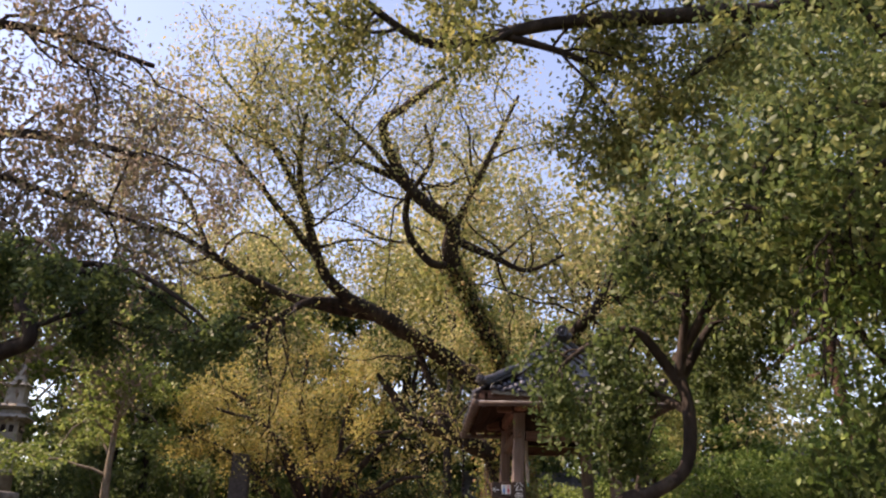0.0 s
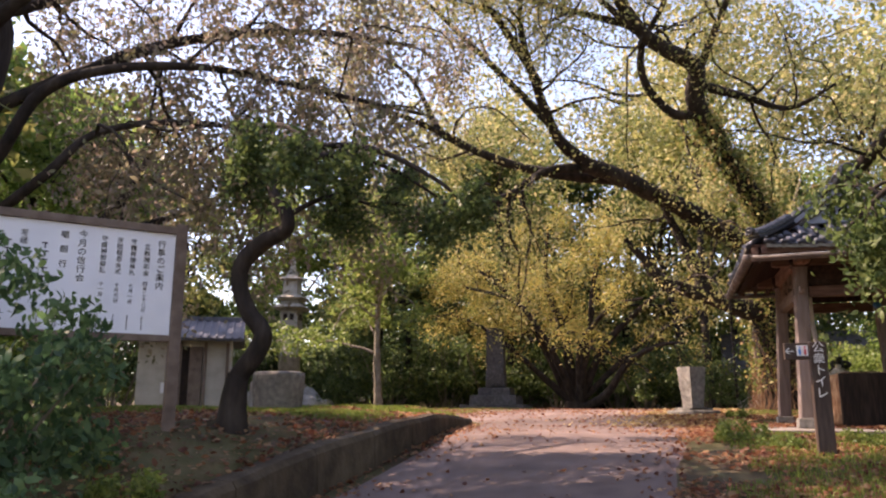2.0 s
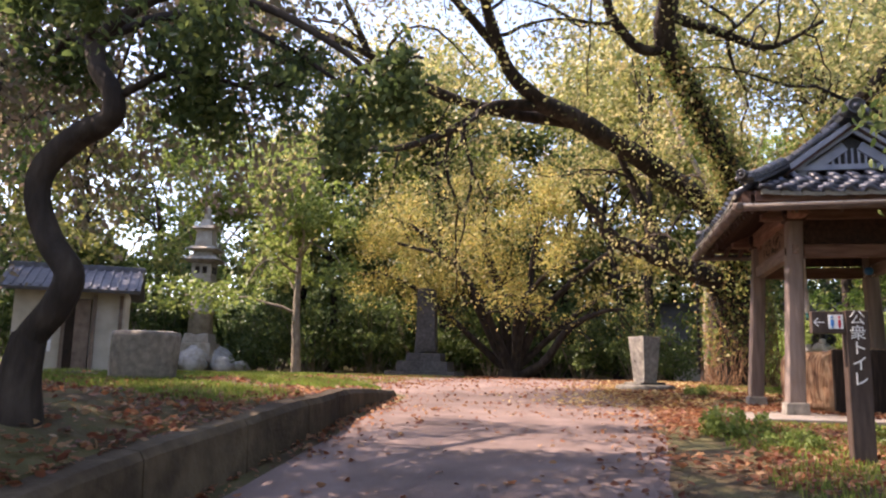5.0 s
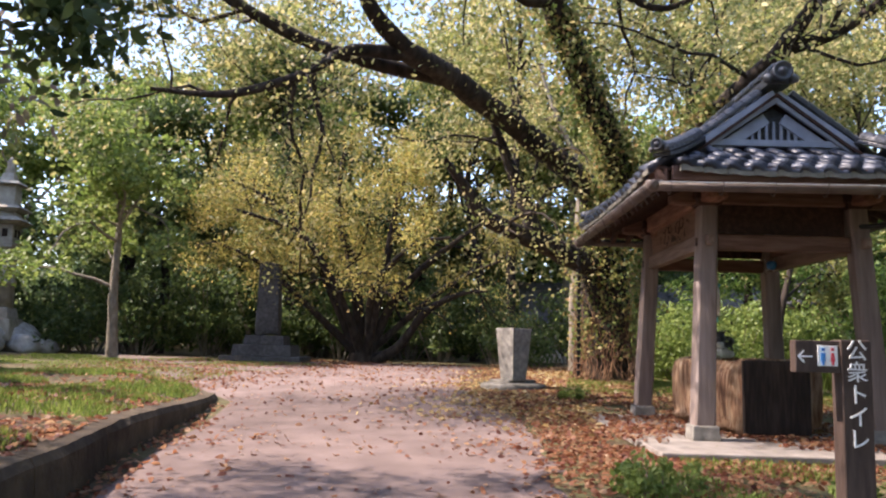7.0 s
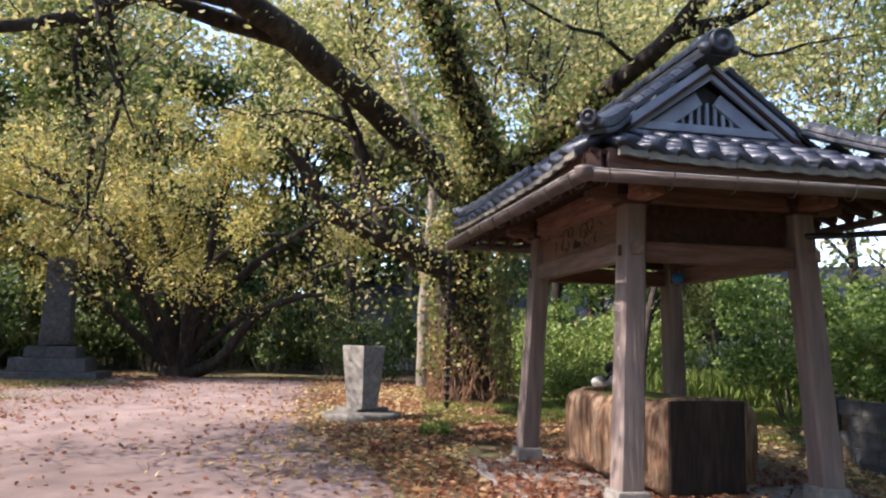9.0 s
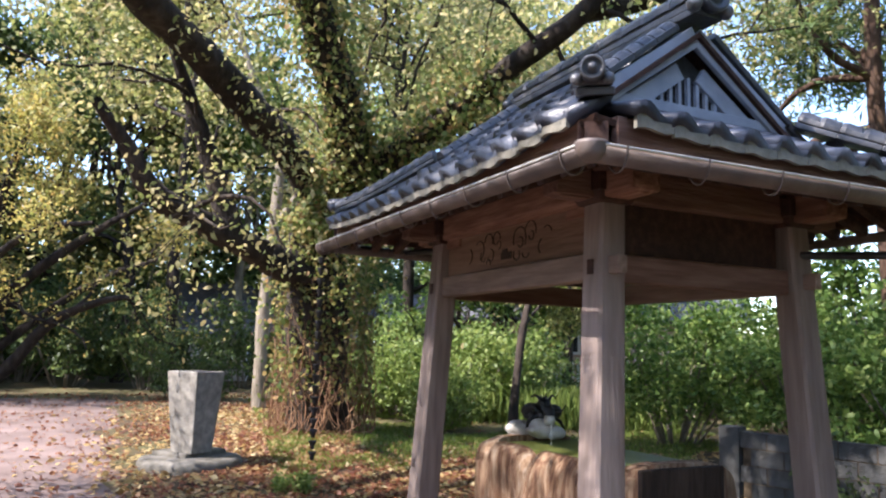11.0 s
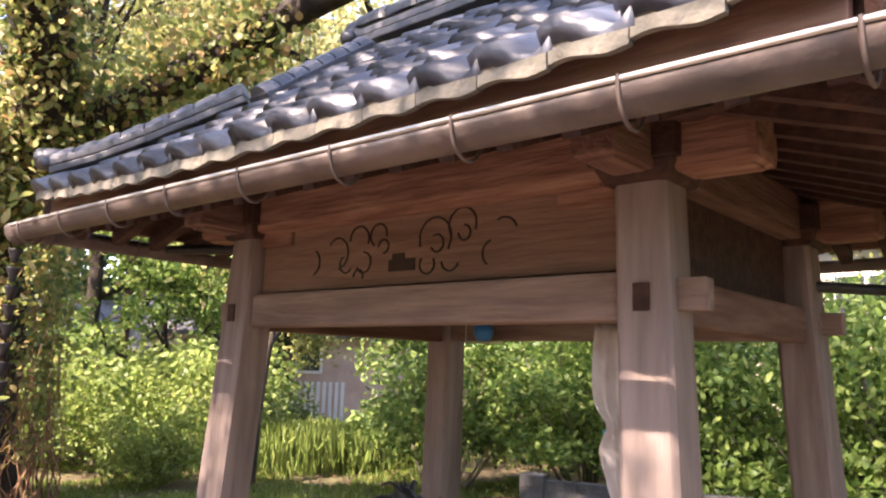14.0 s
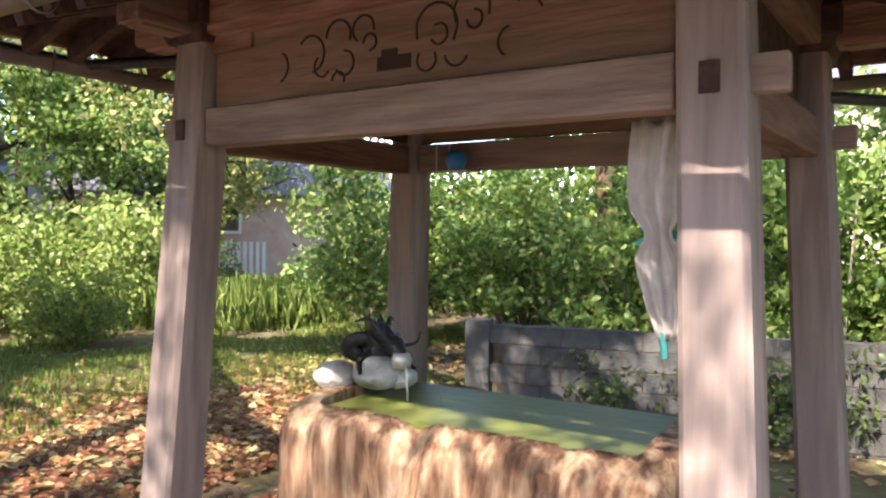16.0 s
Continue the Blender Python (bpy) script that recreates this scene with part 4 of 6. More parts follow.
body.modifiers.clear()
body.data = me2
bpy.data.objects.remove(cutter)
part("water", box((0.02, 0.02, HB - 0.06), (2 * WB - 0.22, 2 * LB - 0.24, 0.03), 0.0), M_WATER, bas, "greenish still water")
# The end turned from the sun gets its shade as colour.
part("end_face", box((0.0, -LB - 0.012, 0.40), (0.70, 0.04, 0.74), 0.018), M_ENDSHADE, bas, "sawn end, its shade painted near black")

sp = empty("dragon_spout", PAV @ pose(-0.06, 0.65, 0.78, 0, 0, -25) @ Matrix.Diagonal((0.85, 0.85, 0.8, 1)), "dark metal spout on smooth pale stones, water running into the basin", "spout")
for c, r, mt in (((0, 0.02, 0.08), (0.14, 0.15, 0.10), M_ROCK), ((-0.2, 0.14, 0.06), (0.13, 0.11, 0.09), M_ROCK), ((0.12, -0.03, 0.05), (0.1, 0.09, 0.07), M_ROCK)):
    bm = bmesh.new()
    bmesh.ops.create_icosphere(bm, subdivisions=3, radius=1.0)
    for v in bm.verts:
        q = 1 + 0.15 * noise.noise(v.co * 1.6 + Vector(c) * 9)
        v.co = Vector((v.co.x * r[0] * q, v.co.y * r[1] * q, v.co.z * r[2] * q)) + Vector(c)
    part("stone", bm, mt, sp, "", True)
t = Tubes()
t.add(smooth_line([(0.02, 0.08, 0.14), (0.02, 0.1, 0.26), (0.03, 0.02, 0.31), (0.05, -0.1, 0.24), (0.06, -0.17, 0.19)], 20), [0.07, 0.075, 0.075, 0.07, 0.07, 0.075, 0.07, 0.06, 0.06, 0.065, 0.06, 0.05, 0.05, 0.06, 0.06, 0.05, 0.045, 0.04, 0.035, 0.025], 12, 0.5)
for s in (-1, 1):
    t.add(smooth_line([(0.03 + s * 0.03, 0.0, 0.34), (0.03 + s * 0.07, 0.06, 0.4), (0.03 + s * 0.12, 0.12, 0.38)], 6), np.linspace(0.02, 0.006, 6), 6)
    t.add(smooth_line([(0.03 + s * 0.05, 0.06, 0.2), (0.03 + s * 0.14, 0.02, 0.16), (0.03 + s * 0.17, -0.06, 0.1)], 6), np.linspace(0.025, 0.012, 6), 6)
for k in range(9):
    a = 0.25 + k * 0.3
    c = Vector((0.03 + 0.02 * math.sin(k * 2.4), 0.12 - 0.03 * k, 0.34 - 0.018 * abs(k - 3)))
    t.add([c, c + Vector((0.02 * math.sin(k * 3.1), 0.03, 0.05)), c + Vector((0.03 * math.sin(k * 3.1), 0.06, 0.085))], [0.018, 0.011, 0.003], 6)
for s in (-1, 1):
    t.add(smooth_line([(0.05 + s * 0.05, -0.08, 0.25), (0.05 + s * 0.12, -0.13, 0.27), (0.05 + s * 0.16, -0.1, 0.33)], 7), np.linspace(0.013, 0.004, 7), 6)
    t.add(smooth_line([(0.02 + s * 0.06, 0.12, 0.17), (0.02 + s * 0.15, 0.14, 0.22), (0.02 + s * 0.13, 0.08, 0.28), (0.02 + s * 0.07, 0.04, 0.29)], 9), np.linspace(0.05, 0.03, 9), 9, 0.5)
piece("spout_body", t.mesh("spout_body", M_IRON), sp, label="dark cast metal")
part("mouth", lathe([(0.05, -0.05), (0.055, 0.0), (0.045, 0.03), (0.03, 0.035), (0.022, 0.0)], 14, (0.055, -0.17, 0.19), 0.3), M_STEEL, sp, "worn bright metal mouth", True)
t = Tubes()
t.add(smooth_line([(0.06, -0.17, 0.185), (0.06, -0.22, 0.13), (0.06, -0.24, -0.06)], 8), np.linspace(0.009, 0.006, 8), 6)
piece("water_jet", t.mesh("water_jet", M_STEEL), sp, label="thin stream of water")

# stone pillar on a round foot
pil = empty("stone_pillar", pose(-0.88, 18.45, 1.70, 0, 0, -42), "tapered grey granite pillar on a round stone foot", "pillar")
bm = bmesh.new()
add_box(bm, (0, 0, 0.19 + 0.43), (0.30, 0.30, 0.86), 0.012, None, 1.42)
part("shaft", bm, M_STONE, pil)
part("hollow_top", box((0, 0, 1.048), (0.29, 0.29, 0.012), 0.004), M_DARKSTONE, pil, "shallow dark hollow in the top")
part("foot", lathe([(0.50, -0.06), (0.53, 0.02), (0.54, 0.1), (0.51, 0.14), (0.46, 0.15), (0.2, 0.155)], 28, (0.02, 0.0, 0), 0.1), M_FOOTSTONE, pil, "rough round stone foot", True)
part("plinth", box((-0.12, 0.1, 0.1), (0.5, 0.62, 0.2), 0.03), M_FOOTSTONE, pil, "worn dark plinth stone")
# Dark disc painted as the shade in a peg hole.
part("peg_hole", lathe([(0.014, 0.0), (0.014, 0.006)], 10), M_RECESS, pil).matrix_local = pose(-0.155, 0.03, 0.58, 0, -90, 0)


# lettering in strokes
def glyph(bm, strokes, at, size, m):
    """Strokes in a unit square, as thin bars."""
    for x0, y0, x1, y1 in strokes:
        a, b = Vector((x0 - 0.5, y0 - 0.5, 0)) * size + Vector(at), Vector((x1 - 0.5, y1 - 0.5, 0)) * size + Vector(at)
        d = b - a
        q = Matrix.Rotation(math.atan2(d.y, d.x), 3, "Z")
        for v in add_box(bm, (a + b) / 2, (d.length + size * 0.07, size * 0.1, 0.003), 0.0, q):
            v.co = m @ v.co


def text_mesh(body_, size, mat, name="lettering"):
    cu = bpy.data.curves.new(name, "FONT")
    cu.body, cu.size, cu.extrude, cu.align_x, cu.align_y = body_, size, 0.002, "CENTER", "CENTER"
    tmp = new("tmp_text", cu)
    dgx = bpy.context.evaluated_depsgraph_get()
    dgx.update()
    me_ = bpy.data.meshes.new_from_object(tmp.evaluated_get(dgx))
    bpy.data.objects.remove(tmp)
    me_.materials.clear()
    me_.materials.append(mat)
    return me_


# notice board on two posts: local x along the board, y its normal to the reader
RP = Vector((-3.58, 6.42, 0))
bdir = Vector((-0.54, -0.84, 0))
ang = math.degrees(math.atan2(-bdir.y, -bdir.x))
board_z = float(ground_z(RP.x, RP.y))
nb = empty("notice_board", pose(RP.x, RP.y, board_z, 0, 0, ang), "white temple notice board with black vertical writing in brown frame", "notice board")
BW, B0, B1 = 1.72, 2.53 - board_z, 3.44 - board_z
for x in (0.0, -BW - 0.1):
    part("board_post", box((x, 0, (B1 + 0.1) / 2 - 0.15), (0.1, 0.09, B1 + 0.4), 0.01), M_FRAME, nb)
part("panel", box((-BW / 2 - 0.05, -0.0, (B0 + B1) / 2), (BW, 0.03, B1 - B0), 0.003), M_SIGNWHITE, nb, "white painted board")
part("frame_rail", box((-BW / 2 - 0.05, -0.01, B1 + 0.035), (BW + 0.02, 0.07, 0.07), 0.008), M_FRAME, nb)
part("frame_rail", box((-BW / 2 - 0.05, -0.01, B0 - 0.03), (BW + 0.02, 0.06, 0.06), 0.008), M_FRAME, nb)
COLUMNS = (("行事のご案内", 0.165, 0.84, 0.064), ("立教開宗会", 0.285, 0.80, 0.05), ("守護神御祭礼", 0.40, 0.84, 0.047), ("宗祖報恩会式", 0.515, 0.84, 0.047), ("守護神御祭礼", 0.64, 0.84, 0.047),
           ("今月の信行会", 0.81, 0.86, 0.064), ("唱題行", 0.95, 0.84, 0.06), ("写経", 1.25, 0.82, 0.055))
for words, x, top, s in COLUMNS:
    gap = s * (1.18 if words != "唱題行" else 2.1)
    for k, ch in enumerate(words):
        piece("lettering", text_mesh(ch, s * 1.12, M_INK), nb, pose(-x, -0.0175, B0 + (B1 - B0) * top - k * gap + 0.04, 90, 0, 0))
for x, words, z0 in ((0.285, "四月二十八日", 0.46), (0.40, "七月一日", 0.43), (0.515, "十月六日", 0.43), (0.64, "十一月", 0.43)):
    for k, ch in enumerate(words):
        piece("lettering", text_mesh(ch, 0.042, M_INK), nb, pose(-x, -0.0175, B0 + (B1 - B0) * z0 - k * 0.046 + 0.02, 90, 0, 0))
bm = bmesh.new()
rs = random.Random(8)
for x in (0.29, 0.41, 0.525, 0.65, 0.96, 1.1):
    z = B0 + 0.15
    while z > B0 + 0.03:
        add_box(bm, (-x, -0.017, z), (rs.uniform(0.008, 0.016), 0.003, 0.009), 0.0)
        z -= 0.016
for x in (1.09, 1.36, 1.5):
    for k in range(5):
        add_box(bm, (-x + rs.uniform(-0.008, 0.008), -0.017, B0 + 0.72 - k * 0.07), (0.045, 0.003, 0.012), 0.0)
        add_box(bm, (-x, -0.017, B0 + 0.70 - k * 0.07), (0.012, 0.003, 0.045), 0.0)
tagged(part("small_writing", bm, M_INK, nb, "rows of small black writing"), "rows of small black writing", kind="stuff")

# public toilet sign: a dark post board and a cross panel with arrow and pictogram
tz = float(ground_z(1.55, 9.92))
ts = empty("toilet_sign", pose(1.55, 9.92, tz, 0, 0, 12), "dark brown wooden sign post pointing to the public toilet", "sign")
TH = 2.55 - tz
part("post_board", box((0, 0, TH / 2 - 0.1), (0.16, 0.10, TH + 0.2), 0.008), M_SIGNBROWN, ts)
part("arrow_panel", box((-0.195, -0.005, TH - 0.09), (0.235, 0.06, 0.165), 0.006), M_SIGNBROWN, ts)
for k, ch in enumerate("公衆トイレ"):
    piece("lettering", text_mesh(ch, 0.115, M_LETTER), ts, pose(0, -0.053, TH - 0.06 - k * 0.112, 90, 0, 0), "white letter")
bm = bmesh.new()
glyph(bm, [(0.05, 0.5, 0.95, 0.5), (0.05, 0.5, 0.4, 0.85), (0.05, 0.5, 0.4, 0.15)], (-0.262, 0, TH - 0.09), 0.08, Matrix())
for v in bm.verts:
    v.co = Vector((v.co.x, -0.037 - v.co.z * 0 - (v.co.z - (TH - 0.09)) * 0.5, TH - 0.09 + v.co.y))
part("arrow", bm, M_LETTER, ts, "white arrow")
part("pictogram_plate", box((-0.145, -0.037, TH - 0.085), (0.105, 0.006, 0.105), 0.002), M_LETTER, ts, "white pictogram plate")
for dx, mt in ((-0.025, M_BLUE), (0.025, M_RED)):
    bm = bmesh.new()
    add_box(bm, (-0.145 + dx, -0.042, TH - 0.092), (0.024, 0.004, 0.045), 0.001, None, 1.0 if mt is M_BLUE else 0.6)
    add_box(bm, (-0.145 + dx, -0.042, TH - 0.052), (0.015, 0.004, 0.015), 0.004)
    add_box(bm, (-0.145 + dx, -0.042, TH - 0.122), (0.012, 0.004, 0.022), 0.001)
    part("pictogram", bm, mt, ts, "blue figure mark" if mt is M_BLUE else "red figure mark")

# ---- far stone things ----
lz = float(ground_z(-18.00, 27.07))
lan = empty("stone_lantern", pose(-18.00, 27.07, lz, 0, 0, 20) @ Matrix.Diagonal((0.82, 0.82, 1, 1)), "tall grey stone lantern tower standing on rocks", "stone lantern")
part("base_block", square_stack([(0.8, 0.8, 0.3, 1.0, 0.92), (0.62, 0.62, 1.0, 1.35, 0.86)], (0, 0, 0), 0.05), M_PALESTONE, lan)
part("shaft", lathe([(0.56, 1.3), (0.53, 2.05), (0.58, 2.1), (0.58, 2.2), (0.5, 2.24), (0.47, 3.25)], 20), M_PALESTONE, lan, "", True)
part("fire_box", square_stack([(0.5, 0.5, 3.25, 3.37, 0.96), (0.46, 0.46, 3.37, 4.0, 0.98)], (0, 0, 0), 0.03), M_PALESTONE, lan)
# Dark plates painted as the shade inside the lantern's windows.
for a in range(4):
    for dx in (-0.17, 0.17):
        part("window", box((0, 0, 0), (0.2, 0.03, 0.26), 0.01), M_RECESS, lan, "dark plate painted as a shaded window opening").matrix_local = Matrix.Rotation(a * math.pi / 2, 4, "Z") @ Matrix.Translation((dx, -0.46, 3.72))
part("roof", square_stack([(0.62, 0.62, 4.0, 4.1, 1.2), (0.82, 0.82, 4.1, 4.24, 0.72), (0.5, 0.5, 4.24, 4.42, 0.8)], (0, 0, 0), 0.04), M_PALESTONE, lan)
part("upper_roof", square_stack([(0.5, 0.5, 4.42, 4.5, 1.3), (0.74, 0.74, 4.5, 4.63, 0.7), (0.4, 0.4, 4.63, 5.3, 0.9)], (0, 0, 0), 0.04), M_PALESTONE, lan)
part("top_tier", square_stack([(0.6, 0.6, 5.3, 5.42, 0.75), (0.28, 0.28, 5.42, 5.7, 0.7)], (0, 0, 0), 0.04), M_PALESTONE, lan)
part("finial", lathe([(0.14, 5.65), (0.2, 5.8), (0.12, 5.95), (0.16, 6.05), (0.02, 6.25)], 14), M_PALESTONE, lan, "", True)


def rock(at, r, seed, mat=M_ROCK, label="rounded pale garden rock"):
    ob = empty("rock", Matrix.Translation(at), label, "rock", "rocks round the lantern")
    bm = bmesh.new()
    bmesh.ops.create_icosphere(bm, subdivisions=3, radius=1.0)
    for v in bm.verts:
        q = 1 + 0.28 * noise.noise(v.co * 1.3 + Vector((seed, seed * 2, 0))) + 0.06 * noise.noise(v.co * 5)
        v.co = Vector((v.co.x * r[0] * q, v.co.y * r[1] * q, max(-0.1, v.co.z * q + 0.75) * r[2]))
    part("stone", bm, mat, ob, "", True)
    return ob


for k, (dx, dy, r) in enumerate(((-0.9, -0.6, (0.65, 0.5, 0.5)), (0.5, -0.9, (0.5, 0.45, 0.48)), (1.1, 0.1, (0.55, 0.5, 0.35)), (-1.5, 0.3, (0.5, 0.5, 0.4)), (0.1, 0.5, (0.9, 0.8, 0.55)), (1.6, 0.4, (0.4, 0.35, 0.25)), (0.0, -0.3, (0.7, 0.6, 0.6)))):
    rock((-18.00 + dx, 27.07 + dy, lz - 0.06), r, k * 3.1)

bz = float(ground_z(-5.65, 10.58))
cyl = empty("stone_basin", pose(-5.65, 10.58, bz, 0, 0, 0), "round grey stone basin beside a broken pale stone", "stone basin")
part("drum", lathe([(0.33, -0.1), (0.36, 0.1), (0.38, 0.5), (0.37, 0.56), (0.32, 0.57), (0.3, 0.5), (0.05, 0.48)], 24, (0, 0, 0), 0.05), M_STONE, cyl, "", True)
part("side_stone", box((-0.42, 0.12, 0.2), (0.22, 0.3, 0.5), 0.05), M_ROCK, cyl, "pale upright stone")

mz = float(ground_z(-8.20, 25.51))
mon = empty("stone_monument", pose(-8.20, 25.51, mz, 0, 0, 10), "dark standing stone monument on stepped plinths", "monument")
part("plinth", square_stack([(1.1, 0.9, -0.1, 0.2, 0.97), (0.8, 0.65, 0.2, 0.5, 0.96), (0.55, 0.45, 0.5, 0.75, 0.95)]), M_DARKSTONE, mon)
bm = box((0, 0, 1.75), (0.66, 0.4, 2.0), 0.06, None, 0.85)
bmesh.ops.subdivide_edges(bm, edges=bm.edges[:], cuts=2, use_grid_fill=True)
for v in bm.verts:
    v.co += 0.05 * noise.noise_vector(v.co * 2.2)
part("standing_stone", bm, M_DARKSTONE, mon, "", True)

wz = float(ground_z(-13.06, 33.49))
wsg = empty("white_sign", pose(-13.06, 33.49, wz, 0, 0, 15), "small white sign on short posts by the trees", "sign")
part("plate", box((0, 0, 0.55), (0.55, 0.05, 0.5), 0.01), M_WHITE, wsg)
for x in (-0.2, 0.2):
    part("leg", box((x, 0.04, 0.15), (0.06, 0.05, 0.5), 0.006), M_WHITE, wsg)

# small tiled hut behind the notice board
hz = float(ground_z(-15.73, 19.04))
hut = empty("hut", pose(-15.73, 19.04, hz, 0, 0, 40), "small cream plastered hut with a grey tiled roof", "hut")
part("wall", box((0, 0, 1.05), (2.6, 2.0, 2.2), 0.02), M_PLASTER, hut)
# Dark slab painted as the shade inside the open door.
part("doorway", box((0.2, -1.01, 0.95), (0.6, 0.06, 1.9), 0.01), M_RECESS, hut, "dark slab painted as the shaded doorway")
part("door_leaf", box((0.31, -1.05, 0.95), (0.36, 0.05, 1.85), 0.01), M_FRAME, hut, "brown wooden door leaf")
for x in (-0.13, 0.57, 1.2):
    part("door_post", box((x, -1.04, 1.0), (0.09, 0.1, 2.05), 0.01), M_FRAME, hut)
part("notice", box((-0.5, -1.02, 0.7), (0.25, 0.02, 0.3), 0.004), M_WHITE, hut)
bm = bmesh.new()
for s in (-1, 1):
    a = math.radians(24) * s
    add_box(bm, (0, s * 0.72, 2.42), (3.3, 1.65, 0.1), 0.01, Matrix.Rotation(-a, 3, "X"))
    for k in range(15):
        add_box(bm, (-1.55 + k * 0.22, s * 0.72, 2.49), (0.07, 1.62, 0.05), 0.01, Matrix.Rotation(-a, 3, "X"))
tagged(part("roof", bm, M_ROOFFAR, hut), kind="stuff")
part("ridge", box((0, 0, 2.82), (3.35, 0.2, 0.16), 0.03), M_ROOFFAR, hut)

# concrete block wall behind the pavilion: courses of separate blocks
bw = empty("block_wall", pose(5.5, 17.65, 1.55, 0, 0, -65), "low grey concrete block wall under the shrubs", "wall", kind="structure")
blk = mesh_from("concrete_block", *(lambda b: ([v.co[:] for v in b.verts], [[v.index for v in f.verts] for f in b.faces]))(box((0.195, 0, 0.095), (0.388, 0.13, 0.188), 0.006)), M_BLOCK)
for c in range(-2, 4):
    for k in range(20):
        piece("concrete_block", blk, bw, Matrix.Translation((k * 0.4 - (0.2 if c % 2 else 0) + 0.1, 0, -0.15 + c * 0.2)))
part("mortar", box((4.0, 0, 0.03), (8.0, 0.115, 1.2), 0.0), M_WALL, bw)
part("end_pier", box((-0.16, 0, 0.07), (0.26, 0.2, 1.24), 0.012), M_BLOCK, bw)


# ---- houses beyond the trees ----
def house(at, rz, size, wall, roof, label, windows, height=2.6, fence=0):
    h = empty("house", pose(*at, 0, 0, rz), label, "house")
    w, d = size
    part("wall", box((0, 0, height / 2), (w, d, height), 0.02), wall, h)
    bm = bmesh.new()
    for s in (-1, 1):
        add_box(bm, (0, s * d * 0.27, height + d * 0.13), (w + 1.0, d * 0.66, 0.14), 0.02, Matrix.Rotation(-s * 0.48, 3, "X"))
        for k in range(int(w / 0.35)):
            add_box(bm, (-w / 2 - 0.3 + k * 0.37, s * d * 0.27, height + d * 0.13 + 0.08), (0.08, d * 0.65, 0.06), 0.0, Matrix.Rotation(-s * 0.48, 3, "X"))
    tagged(part("roof", bm, roof, h), kind="stuff")
    for x, z, ww, hh in windows:
        win = part("window", box((x, -d / 2 - 0.02, z), (ww, 0.06, hh), 0.01), M_WHITE, h, "white framed window")
        part("pane", box((x - ww * 0.24, -d / 2 - 0.05, z), (ww * 0.42, 0.02, hh * 0.84), 0.0), M_GLASSDARK, win)
        part("pane", box((x + ww * 0.24, -d / 2 - 0.05, z), (ww * 0.42, 0.02, hh * 0.84), 0.0), M_GLASSDARK, win)
    for k in range(fence):
        part("balcony_bar", box((-1.3 + k * 0.16, -d / 2 - 0.6, 1.1), (0.09, 0.03, 1.0), 0.004), M_WHITE, h)
    return h


house((11.3, 32.6, 1.2), -28, (8, 5), M_PINK, M_ROOFFAR, "pinkish rendered house with white balcony bars behind shrubs", ((-0.5, 2.3, 1.5, 1.0),), 2.9, 14)
house((2.7, 38.8, 1.0), 5, (9, 6), M_PLASTER, M_ROOFFAR, "low house with a dark grey tiled roof beyond the big tree", ((-2, 1.3, 1.6, 1.2), (1.5, 1.3, 1.6, 1.2)), 2.4)
house((23.0, 18.3, 1.0), -80, (10, 7), M_PLASTER, M_ROOFFAR, "cream two-storey house seen through the leaves", ((-2, 1.5, 1.6, 1.2), (2, 1.5, 1.6, 1.2), (-2, 4.3, 1.6, 1.2), (2, 4.3, 1.6, 1.2)), 5.8)

